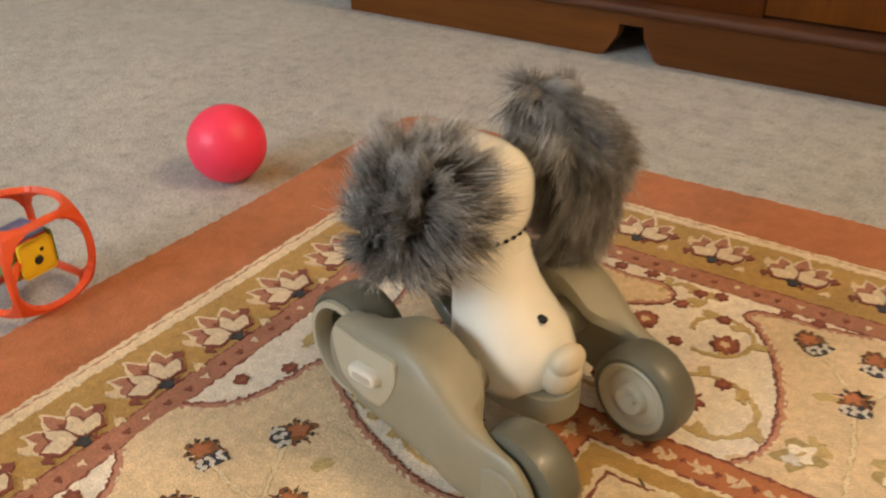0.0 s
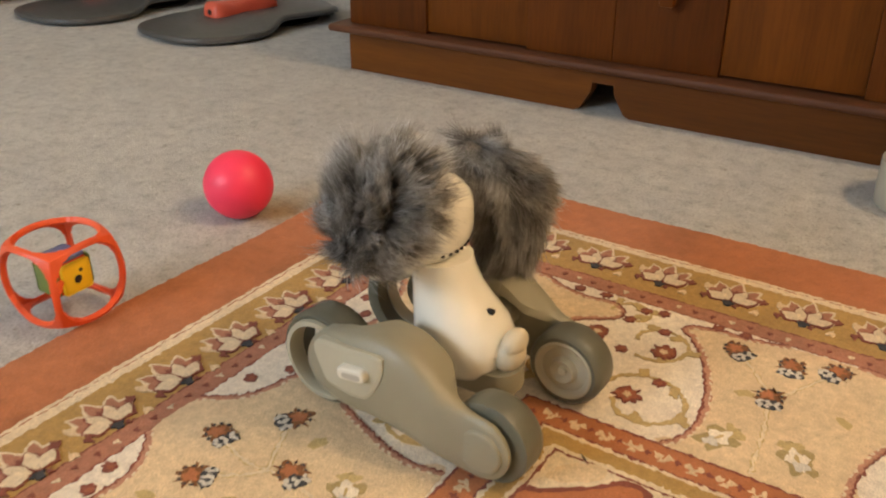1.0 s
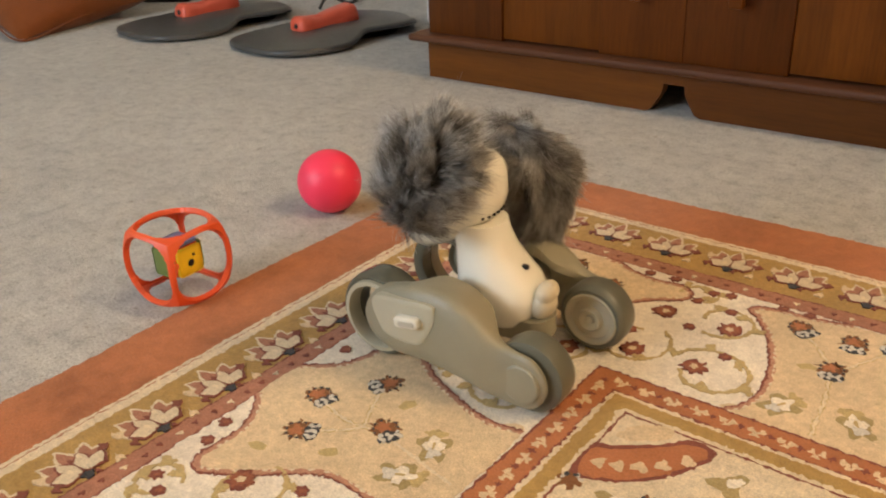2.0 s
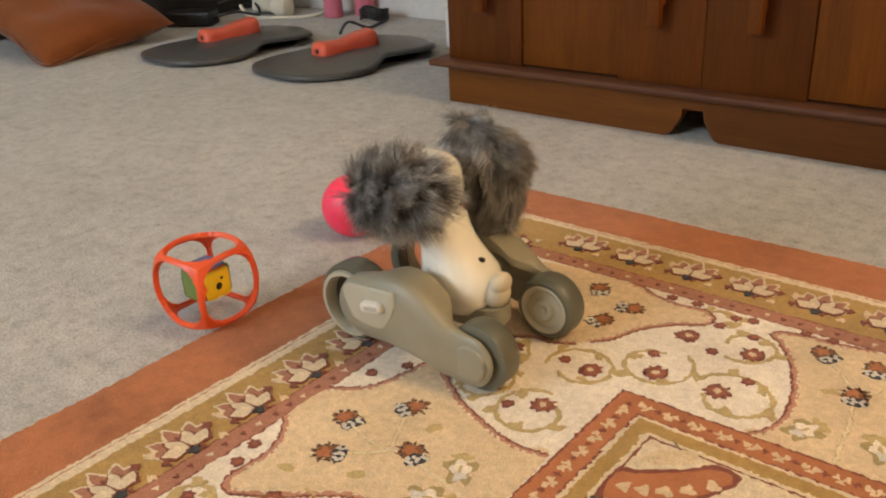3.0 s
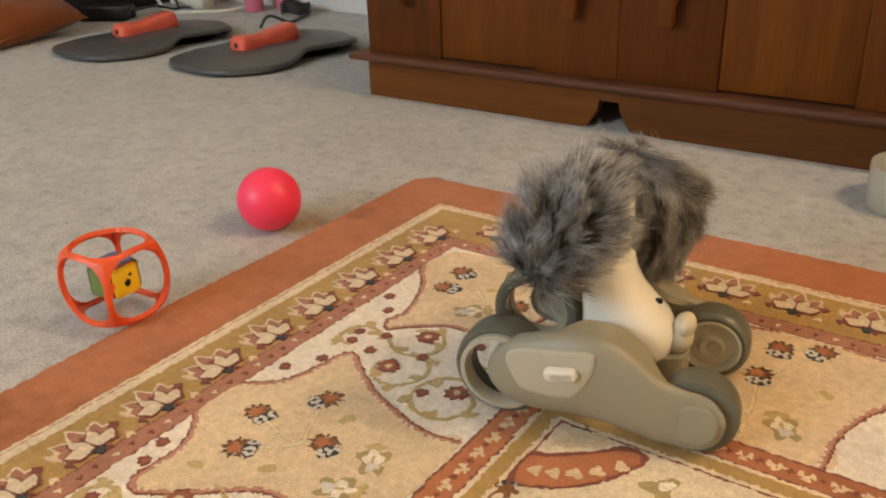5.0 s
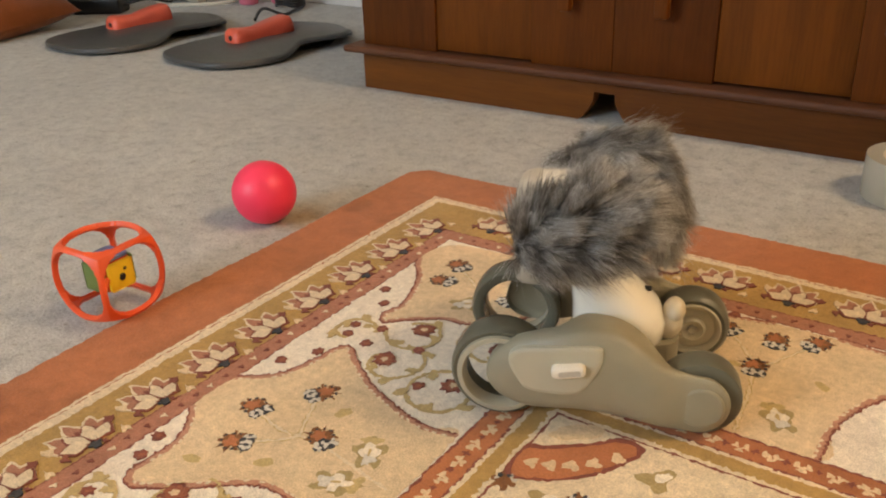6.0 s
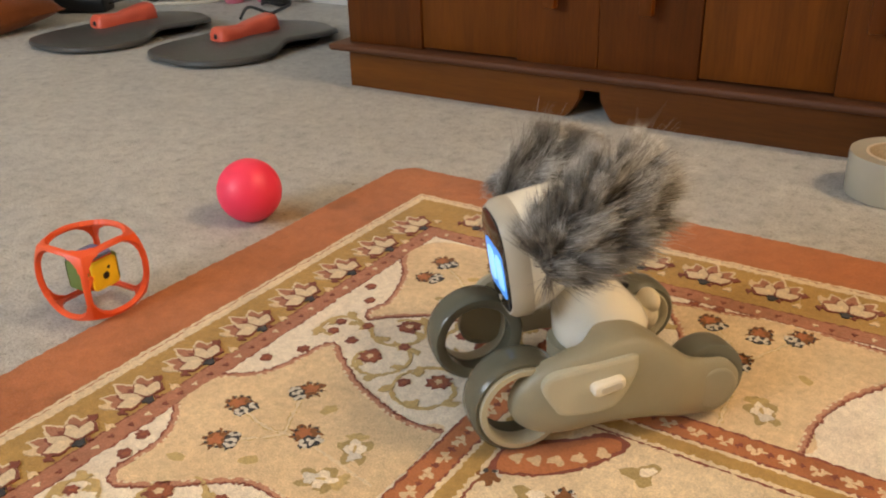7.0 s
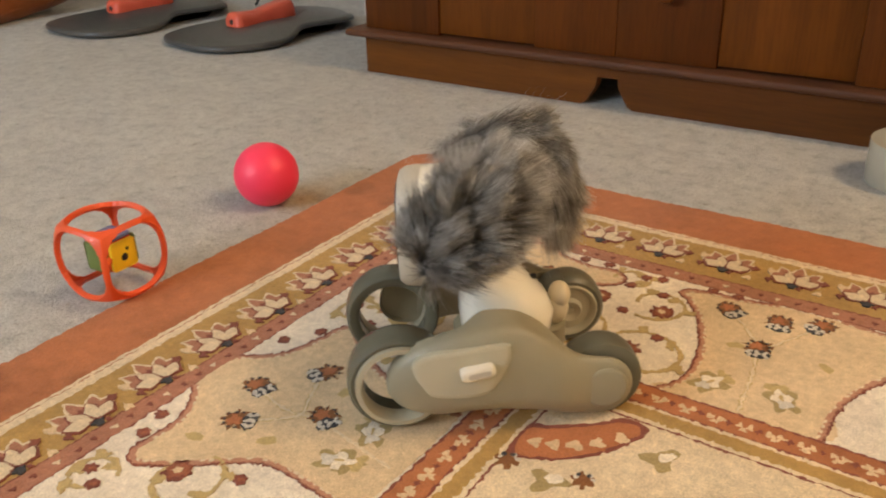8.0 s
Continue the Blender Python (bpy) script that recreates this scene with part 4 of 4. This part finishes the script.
def build_corner_clutter():
    bench = thing("low_bench", "black cloth-covered low bench against the wall", "bench", pose(0, 0, 0))
    part("body", box(-3.2, -2.02, 1.36, 1.66, 0.0, 0.42, 0.02, 3), "dark_cloth", bench)
    part("top", box(-3.22, -2.0, 1.34, 1.67, 0.42, 0.45, 0.008), "gap", bench)
    seat = thing("armchair", "black armchair base standing beside the cushion", "armchair", pose(0, 0, 0))
    part("base", box(-3.2, -2.24, 0.55, 1.22, 0.02, 0.36, 0.03, 3), "dark_cloth", seat)
    for px, py in ((-3.15, 0.6), (-2.3, 0.6), (-3.15, 1.17), (-2.3, 1.17)):
        part("leg", move(lathe([(0, 0), (0.018, 0), (0.02, 0.024), (0, 0.024)], 16), pose(px, py, 0)), "gap", seat)
    brick = thing("power_adapter", "black power brick lying behind the grey board", "adapter", pose(-1.945, 1.335, 0, 0, 0, 30))
    part("case", box(-0.065, 0.065, -0.035, 0.035, 0.0005, 0.04, 0.006, 3), "black", brick)
    part("lead", tube([(0.06, 0, 0.018), (0.12, 0.02, 0.03), (0.16, 0.09, 0.012), (0.1, 0.16, 0.05), (0.02, 0.14, 0.035)], 0.0035), "black", brick)
    plug = thing("power_strip", "cream-white plug adapter standing by the wall", "plug", pose(-1.885, 1.56, 0, 0, 0, 40))
    part("block", move(box(-0.05, 0.05, -0.03, 0.03, 0, 0.16, 0.008, 3), pose(0, 0, 0.003, -12, 8, 0)), "white_plastic", plug)
    part("plug_head", move(lathe([(0, 0), (0.02, 0.002), (0.026, 0.02), (0.026, 0.05), (0.015, 0.058), (0, 0.058)], 24, "x"), pose(0.02, -0.045, 0.026, 0, 0, -30)), "white_plastic", plug)
    part("socket", box(-0.012, 0.012, -0.0335, -0.030, 0.09, 0.12, 0.002), "black", plug)
    cord = thing("white_cable", "white mains cable lying along the floor", "cable")
    part("lead", tube([(-1.93, 1.49, 0.03), (-1.87, 1.475, 0.006), (-1.79, 1.50, 0.005), (-1.72, 1.57, 0.005), (-1.72, 1.63, 0.02), (-1.82, 1.67, 0.07)], 0.005), "white_plastic", cord)
    coil = thing("black_cable", "coiled black cable on the carpet", "cable")
    pts = []
    for k in range(40):
        a = k * 0.62
        pts.append((-1.515 + 0.042 * math.cos(a), 1.60 + 0.030 * math.sin(a), 0.006 + 0.0007 * k + 0.004 * math.sin(3 * a)))
    pts = [(-1.40, 1.36, 0.02), (-1.43, 1.42, 0.034), (-1.445, 1.50, 0.006), (-1.455, 1.55, 0.006)] + pts
    part("lead", tube(pts, 0.0038, 6), "black", coil)
    for i, (x, y, h, r) in enumerate(((-1.668, 1.60, 0.17, 0.026), (-1.60, 1.655, 0.2, 0.028))):
        b = thing("pink_bottle", "pink plastic bottle standing by the wall", "bottle", pose(x, y, 0.0005), group="pink bottles")
        part("body", lathe([(0, 0), (r * 0.9, 0), (r, 0.006), (r * 0.97, h * 0.5), (r, h * 0.8), (r * 0.5, h * 0.93), (0, h * 0.93)], 32), "pink", b)
        part("cap", lathe([(r * 0.5, h * 0.93), (r * 0.52, h * 1.08), (0, h * 1.08)], 24), "white_plastic", b)
    wb = thing("white_box", "small white plastic box standing beside the sideboard", "box", pose(-1.085, 1.46, 0, 0, 0, 10))
    part("case", box(-0.045, 0.045, -0.04, 0.04, 0, 0.085, 0.008, 3), "white_paint", wb)
    part("lid", box(-0.046, 0.046, -0.041, 0.041, 0.0855, 0.094, 0.004), "white_plastic", wb)


build_ball()
build_rattle()
build_tape()
build_pads()
build_cushion()
build_corner_clutter()


# ---- the robot pet ----
def fur_ear(name, parent, seed, strands=26000, core=(0.042, 0.015, 0.022), length=0.0265, bow=0.0, lean=(-0.95, 0.0, 0.0)):
    """A furry ear: a soft core and many tapered hairs combed backwards. The root lies at the core's front end."""
    rng = np.random.default_rng(seed)
    bm = bmesh.new()
    bmesh.ops.create_icosphere(bm, subdivisions=3, radius=1.0, matrix=Matrix.Diagonal((*core, 1)))
    for v in bm.verts:
        v.co += 0.003 * noise.noise_vector(v.co * 70)
        v.co.z -= bow * (v.co.x / core[0]) ** 2
    ear = part(name, bm, "fur_skin", parent, "grey long-haired faux-fur ear cover")
    d = rng.normal(size=(strands, 3))
    d /= np.linalg.norm(d, axis=1)[:, None]
    root = d * np.array(core) * 0.97
    nrm = d / np.array(core)
    nrm /= np.linalg.norm(nrm, axis=1)[:, None]
    # hairs lean together in tufts
    cells = rng.normal(size=(190, 3))
    cells /= np.linalg.norm(cells, axis=1)[:, None]
    near = np.argmax(d @ cells.T, axis=1)
    tuft = rng.normal(size=(190, 3)) * 0.42
    way = nrm * 0.8 + np.array(lean) + tuft[near] + rng.normal(size=(strands, 3)) * 0.17
    way /= np.linalg.norm(way, axis=1)[:, None]
    size = length * (0.6 + 0.75 * rng.random(strands) ** 1.5) * (0.7 + 0.6 * rng.random(190))[near]
    loose = rng.random(strands) < 0.07
    size = np.where(loose, size * 1.18, size)
    bend = rng.normal(size=(strands, 3)) * 0.12 + np.array((-0.15, 0, -0.12))
    # the tips of a tuft draw together
    tip = root + (way + bend * 0.55) * size[:, None]
    middle = np.zeros((190, 3))
    count = np.zeros(190)
    np.add.at(middle, near, tip)
    np.add.at(count, near, 1)
    middle /= np.maximum(count, 1)[:, None]
    pull = (middle[near] - tip) * np.where(loose, 0.0, 0.42)[:, None]
    rows = []
    side = np.cross(way, rng.normal(size=(strands, 3)))
    side /= np.linalg.norm(side, axis=1)[:, None]
    other = np.cross(way, side)
    width = np.where(loose, 0.00014, 0.0002) * (0.7 + 0.7 * rng.random(strands))
    for t, w in ((0.0, 1.0), (0.4, 0.9), (0.75, 0.6)):
        c = root + (way * t + bend * t * t * 0.55) * size[:, None] + pull * t * t
        for k in range(3):
            a = 2 * math.pi * k / 3
            rows.append(c + (side * math.cos(a) + other * math.sin(a)) * (width * w)[:, None])
    rows.append(tip + pull)
    verts = np.stack(rows, axis=1).reshape(-1, 3)
    verts[:, 2] -= bow * np.minimum(np.abs(verts[:, 0]) / core[0], 1.3) ** 2
    quad = [(r * 3 + k, r * 3 + (k + 1) % 3, r * 3 + 3 + (k + 1) % 3, r * 3 + 3 + k) for r in (0, 1) for k in range(3)]
    tris = [(a, b, c) for a, b, c, e in quad] + [(a, c, e) for a, b, c, e in quad] + [(6 + k, 6 + (k + 1) % 3, 9) for k in range(3)]
    faces = (np.array(tris)[None] + 10 * np.arange(strands)[:, None, None]).reshape(-1, 3)
    me = bpy.data.meshes.new("fur")
    me.vertices.add(len(verts))
    me.vertices.foreach_set("co", verts.astype(np.float32).ravel())
    me.loops.add(faces.size)
    me.loops.foreach_set("vertex_index", faces.astype(np.int32).ravel())
    me.polygons.add(len(faces))
    me.polygons.foreach_set("loop_start", np.arange(0, faces.size, 3, dtype=np.int32))
    me.update(calc_edges=True)
    me.attributes.new("along", "FLOAT", "POINT").data.foreach_set("value", np.tile(np.repeat([0.0, 0.4, 0.75, 1.0], [3, 3, 3, 1]), strands).astype(np.float32))
    me.materials.append(M["fur"])
    me.shade_smooth()
    hair = tagged(new("fur", me), "grey and brown faux-fur hairs", kind="stuff")
    hair.parent = ear
    return ear


def lay_across(bm):
    """Splits the last, outer face into narrow slices across its length, so that it may bend along x."""
    bm.faces.ensure_lookup_table()
    face = bm.faces[-1]
    ring = list(face.verts)
    bm.faces.remove(face)
    n = len(ring)
    first = max(range(n), key=lambda i: ring[i].co.x)
    last = min(range(n), key=lambda i: ring[i].co.x)
    a = [ring[(first + i) % n] for i in range((last - first) % n + 1)]
    b = [ring[(first - i) % n] for i in range((first - last) % n + 1)]
    i = j = 0
    while i < len(a) - 1 or j < len(b) - 1:
        if j == len(b) - 1 or (i < len(a) - 1 and a[i + 1].co.x >= b[j + 1].co.x):
            tri, i = (a[i], a[i + 1], b[j]), i + 1
        else:
            tri, j = (a[i], b[j + 1], b[j]), j + 1
        if len(set(tri)) == 3:
            bm.faces.new(tri)


def build_leg(robot, s):
    """One side: the leg shell with its front ring wheel and rear roller. s: +1 the robot's left, -1 its right."""
    profile = [(0.083, 0.040), (0.077, 0.055), (0.061, 0.069), (0.040, 0.077), (0.014, 0.083), (-0.006, 0.0815), (-0.020, 0.0745), (-0.034, 0.0635), (-0.046, 0.0548), (-0.059, 0.0515), (-0.073, 0.0490), (-0.0835, 0.0385),
               (-0.0855, 0.0255), (-0.079, 0.0125), (-0.0655, 0.0066), (-0.044, 0.0095), (-0.016, 0.016), (0.020, 0.0195), (0.050, 0.0165), (0.069, 0.0195), (0.080, 0.028)]
    bm = layered(profile, [(0.056, 0.006), (0.0575, 0.0015), (0.062, 0.0), (0.0685, 0.0), (0.0715, 0.0012), (0.0735, 0.0034), (0.0758, 0.0085), (0.0775, 0.0145)])
    lay_across(bm)
    ease = lambda u: max(0.0, min(1.0, u)) ** 2 * (3 - 2 * max(0.0, min(1.0, u)))
    for v in bm.verts:
        # the hip reaches inwards over the frame, the rear end thins beside its wheel
        hip = ease((v.co.x + 0.046) / 0.022) * ease((0.036 - v.co.x) / 0.022) * ease((v.co.y - 0.028) / 0.02)
        if v.co.z < 0.06:
            v.co.z -= 0.015 * hip
        if v.co.z < 0.06:
            v.co.z += 0.012 * ease((v.co.x - 0.042) / 0.03) * (0.064 - v.co.z) / 0.008
        rear = ease((-0.030 - v.co.x) / 0.034)
        v.co.z = v.co.z + (0.0615 + (v.co.z - 0.056) * 0.40 - v.co.z) * rear
        v.co.z -= 0.009 * max(0.0, min(1.0, (v.co.x - 0.028) / 0.05)) ** 1.3
    swap = Matrix(((1, 0, 0, 0), (0, 0, s, 0), (0, 1, 0, 0), (0, 0, 0, 1)))
    leg = part("leg", move(bm, swap), "leg", robot, "grey-olive moulded plastic leg shell")
    panel = [(0.066, 0.057), (0.058, 0.0675), (0.034, 0.0725), (0.005, 0.0755), (0.001, 0.071), (0.002, 0.060), (0.012, 0.042), (0.022, 0.0365), (0.050, 0.0355), (0.058, 0.041)]
    plate = layered(panel, [(0.070, 0.0), (0.0782, 0.0004), (0.0790, 0.002), (0.0792, 0.004)], 0.003)
    for v in plate.verts:
        v.co.z -= 0.009 * max(0.0, min(1.0, (v.co.x - 0.028) / 0.05)) ** 1.3
    part("side_panel", move(plate, swap), "leg_light", leg, "lighter inset side panel")
    def capsule(cx, cz, half, r, tilt):
        c, w = math.cos(radians(tilt)), math.sin(radians(tilt))
        return [(cx + u * c - v * w, cz + u * w + v * c) for u, v in ((half + r * 0.8, r * 0.6), (half, r), (0, r), (-half, r), (-half - r * 0.8, r * 0.6), (-half - r * 0.8, -r * 0.6), (-half, -r), (0, -r), (half, -r), (half + r * 0.8, -r * 0.6))]
    part("button", move(layered(capsule(0.0235, 0.0575, 0.0075, 0.0046, -10), [(0.077, 0.0), (0.0828, 0.0), (0.0842, 0.0008), (0.0846, 0.0016)], 0.0015), swap), "button", leg, "raised off-white oval button")
    part("button_slot", move(layered(capsule(0.0225, 0.0572, 0.0058, 0.0022, -10), [(0.083, 0.0), (0.0849, 0.0002)], 0.0015), swap), "bezel", leg)
    # front ring wheel
    front = new("front_wheel", finish("front_wheel", move(lathe([(0.0262, 0.036), (0.0290, 0.0338), (0.0338, 0.0335), (0.0357, 0.036), (0.0362, 0.041), (0.0362, 0.051), (0.0355, 0.056), (0.0335, 0.0585), (0.0312, 0.0582), (0.0310, 0.049), (0.0264, 0.0485)], 72, "y", True), Matrix.Diagonal((1, s, 1, 1))), "tyre_front"))
    front.parent = robot
    front.matrix_basis = pose(0.0735, 0, 0.0362)
    tagged(front, "hubless front ring wheel with dark rubber tyre")
    part("rim", move(lathe([(0.0258, 0.0488), (0.0308, 0.0488), (0.0309, 0.059), (0.0305, 0.061), (0.0270, 0.0615), (0.0258, 0.059)], 72, "y", True), Matrix.Diagonal((1, s, 1, 1))), "rim", front, "cream-grey open rim")
    # rear roller
    rear = new("rear_wheel", finish("rear_wheel", move(lathe([(0.021, 0.037), (0.0250, 0.0365), (0.0276, 0.039), (0.0286, 0.043), (0.0286, 0.056), (0.0279, 0.0592), (0.0255, 0.0602), (0.012, 0.0602)], 64, "y"), Matrix.Diagonal((1, s, 1, 1))), "tyre"))
    rear.parent = robot
    rear.matrix_basis = pose(-0.0662, 0, 0.0286)
    tagged(rear, "solid rear wheel with dark rubber tyre")
    hub = lathe([(0, 0.0352), (0.0030, 0.0352), (0.0036, 0.0372), (0.0072, 0.0350), (0.0085, 0.0345), (0.0098, 0.0362), (0.0106, 0.0385), (0.0172, 0.0392), (0.0182, 0.0370), (0.0212, 0.0356), (0.0224, 0.0366), (0.0226, 0.040)], 56, "y")
    part("hub", move(hub, Matrix.Diagonal((1, s, 1, 1))), "leg_light", rear, "pale olive stepped hub")
    part("wheel_cover", move(lathe([(0, 0.0712), (0.0130, 0.0712), (0.0150, 0.0708), (0.0156, 0.0700), (0.0156, 0.066)], 48, "y"), pose(-0.0662, 0, 0.0286) @ Matrix.Diagonal((1, s, 1, 1))), "leg", leg, "round flat cover over the rear wheel")
    part("axle", move(lathe([(0.009, 0.0602), (0.009, 0.063)], 24, "y"), Matrix.Diagonal((1, s, 1, 1))), "leg", rear)


def build_robot():
    robot = thing("robot_pet", "cream and olive wheeled robot pet with fluffy grey ears", "robot")
    for s in (1, -1):
        build_leg(robot, s)
    body = loft([(0.031, 0.006, 0.008, 0.007), (0.033, 0.019, 0.021, 0.0075), (0.038, 0.0265, 0.029, 0.008), (0.047, 0.0315, 0.0335, 0.0085), (0.060, 0.033, 0.0345, 0.0085), (0.071, 0.0310, 0.0315, 0.0055), (0.082, 0.0275, 0.0268, -0.0005), (0.094, 0.0240, 0.0225, -0.006), (0.106, 0.0220, 0.0205, -0.0095), (0.114, 0.021, 0.02, -0.011)], 2.3)
    shell = part("body", move(body, Matrix(((0, 0, -1, 0), (0, 1, 0, 0), (1, 0, 0, 0), (0, 0, 0, 1)))), "shell", robot, "glossy cream-white body shell")
    part("hip_bar", move(lathe([(0, -0.06), (0.0125, -0.06), (0.0125, 0.06), (0, 0.06)], 32, "y"), pose(-0.008, 0, 0.052)), "leg", robot)
    part("underside", layered([(0.022, 0.018), (0.022, -0.018), (-0.045, -0.016), (-0.045, 0.016)], [(0.026, 0.003), (0.029, 0.0), (0.045, 0.0)]), "leg", robot)
    tail = bmesh.new()
    for centre, turn, size in (((-0.0445, 0, 0.0545), -20, (0.0105, 0.0125, 0.0130)), ((-0.0482, 0, 0.0655), -16, (0.0080, 0.0115, 0.0095))):
        bmesh.ops.create_uvsphere(tail, u_segments=28, v_segments=18, radius=1, matrix=pose(*centre, 0, turn, 0) @ Matrix.Diagonal((*size, 1)))
    part("tail", tail, "tail", robot, "short beige tail knob")
    part("tail_hole", box(-0.0310, -0.0255, -0.0030, 0.0010, 0.0795, 0.0830, 0.001), "black", robot)
    # head
    head = part("head", loft([(-0.0065, 0.005, 0.006, 0.1405), (-0.005, 0.014, 0.0155, 0.1405), (0.0, 0.0215, 0.0232, 0.140), (0.008, 0.0265, 0.0285, 0.1385), (0.020, 0.0295, 0.0345, 0.1345), (0.036, 0.031, 0.0395, 0.1292), (0.052, 0.0312, 0.042, 0.1255)], 2.7, 56), "shell", robot, "glossy cream-white head shell")
    part("bezel", loft([(0.0505, 0.0313, 0.0422, 0.1255), (0.0545, 0.0316, 0.0424, 0.1255), (0.062, 0.0308, 0.0414, 0.125), (0.0655, 0.0285, 0.039, 0.125)], 2.7, 56), "bezel", head, "warm grey face rim")
    part("screen", loft([(0.064, 0.0268, 0.0372, 0.1255), (0.0662, 0.0262, 0.0366, 0.1255), (0.0668, 0.0245, 0.035, 0.1255)], 3.0, 56), "screen", head, "black glass face screen")
    part("backlight", loft([(0.0666, 0.0210, 0.0190, 0.120), (0.0670, 0.0205, 0.0185, 0.120)], 6, 40), "display", head)
    for y in (0.0093, -0.0093):
        part("eye", move(loft([(0.0668, 0.0080, 0.0132, 0.120), (0.0675, 0.0076, 0.0128, 0.120)], 3.4, 32), pose(0, y, 0)), "eyes", head, "glowing light-blue display eye")
    part("camera_dot", move(lathe([(0, 0), (0.0022, 0), (0.0022, 0.0008), (0, 0.0008)], 16, "x"), pose(0.0668, 0, 0.096)), "bezel", head)
    for k in range(6):
        y = -0.0145 + 0.0058 * k
        part("vent", move(box(-0.0010, 0.0010, -0.0011, 0.0011, -0.0010, 0.0010, 0.0003), pose(-0.0032 + 15 * y * y, y, 0.1205, 0, 0, math.degrees(-26 * y))), "gap", head)
    for s in (1, -1):
        part("ear_mount", move(lathe([(0.013, 0.026), (0.013, 0.034), (0.010, 0.037), (0, 0.037)], 32, "y"), Matrix.Translation((0.026, 0, 0.140)) @ Matrix.Diagonal((1, s, 1, 1))), "bezel", head)
    left = fur_ear("ear", head, 3)
    right = fur_ear("ear", head, 8, 28000, (0.048, 0.015, 0.021), bow=0.020)
    return robot, head, left, right


robot, head, ear_left, ear_right = build_robot()


# ---- what moves ----
def motions():
    track = [
        (0, -0.1740, 0.3908, 166.0),
        (0.5, -0.1780, 0.3932, 170.3),
        (1, -0.1854, 0.3904, 178.4),
        (1.5, -0.1898, 0.3910, 183.2),
        (1.7, -0.1969, 0.3923, 182.7),
        (2.8, -0.3045, 0.4155, 181.0),
        (3, -0.3044, 0.4159, 180.3),
        (3.5, -0.3039, 0.4156, 181.9),
        (4, -0.2031, 0.4239, 189.3),
        (4.5, -0.1040, 0.4367, 191.7),
        (5, -0.0838, 0.4390, 193.2),
        (5.2, -0.0806, 0.4413, 191.6),
        (6.3, -0.0925, 0.4374, 208.5),
        (6.5, -0.0933, 0.4368, 212.3),
        (7, -0.0849, 0.4227, 229.9),
        (7.5, -0.1080, 0.4046, 227.4),
        (8, -0.1537, 0.3757, 220.4),
    ]
    walk(robot, [(t, pose(x, y, 0.0082, 0, 0, a)) for t, x, y, a in track])
    # head: seconds, yaw, pitch (down), roll
    nods = [(0.0, 0, 0, 0), (1.7, 0, 0, 0), (2.8, 0, 0, 0), (3.0, 0, 5, 0), (3.3, 0, 0, 0), (5.2, 0, 0, 0), (6.3, -7, 0, 0), (6.5, -8, 0, 0), (6.9, -3, 8, 0), (7.1, -3, 8, 0), (7.5, -5, 2, 0), (8.0, -9, 0, 0)]
    pivot = Matrix.Translation((0.01, 0, 0.09))
    walk(head, [(t, pivot @ pose(0, 0, 0, roll, pitch, yaw) @ pivot.inverted()) for t, yaw, pitch, roll in nods])
    # ears, in the head's space: seconds, centre, roll, pitch (+ lowers the front), yaw
    left = [(0.0, 0.020, 0.050, 0.143, 0, 50, 0), (0.5, 0.022, 0.054, 0.158, 0, 56, 0), (1.0, 0.022, 0.055, 0.158, 0, 56, 0), (1.7, 0.022, 0.056, 0.160, 0, 60, 0), (2.8, 0.02, 0.053, 0.157, 0, 52, 0),
            (3.0, 0.014, 0.054, 0.148, 0, 15, 0), (3.2, 0.018, 0.053, 0.155, 0, 40, 0), (3.5, 0.02, 0.051, 0.156, 0, 46, 0), (4.5, 0.033, 0.055, 0.147, 0, 66, 0),
            (5.2, 0.031, 0.055, 0.147, 0, 66, 0), (6.3, 0.02, 0.056, 0.148, 0, 20, 0), (6.5, 0.021, 0.056, 0.148, 0, 60, 0), (6.7, 0.02, 0.056, 0.154, 0, 34, 0), (7.0, 0.016, 0.056, 0.162, 0, 38, 0), (7.2, 0.018, 0.056, 0.160, 0, 46, 0),
            (7.5, 0.015, 0.056, 0.156, 0, 56, 0), (8.0, 0.019, 0.056, 0.147, 0, 54, 0)]
    right = [(0.0, 0.010, -0.066, 0.146, 0, -60, 0), (1.7, -0.002, -0.066, 0.132, 0, -65, 0), (2.8, -0.002, -0.064, 0.138, 0, -66, 0), (3.5, 0.001, -0.062, 0.150, 0, -74, 0), (4.0, -0.005, -0.062, 0.144, 0, -72, 0), (4.5, -0.014, -0.062, 0.136, 0, -70, 0), (5.2, -0.017, -0.062, 0.135, 0, -66, 0), (6.3, -0.006, -0.058, 0.158, 0, -24, 0),
             (6.5, -0.021, -0.061, 0.154, 0, -32, 0), (6.8, 0.0, -0.056, 0.156, 0, -6, 0), (7.0, 0.002, -0.054, 0.158, 0, 6, 0), (7.2, -0.004, -0.055, 0.157, 0, -10, 0), (7.5, -0.008, -0.058, 0.158, 0, -24, 0), (8.0, -0.021, -0.061, 0.156, 0, -30, 0)]
    for ear, rows in ((ear_left, left), (ear_right, right)):
        walk(ear, [(t, pose(x, y, z, rx, ry, rz)) for t, x, y, z, rx, ry, rz in rows])


motions()
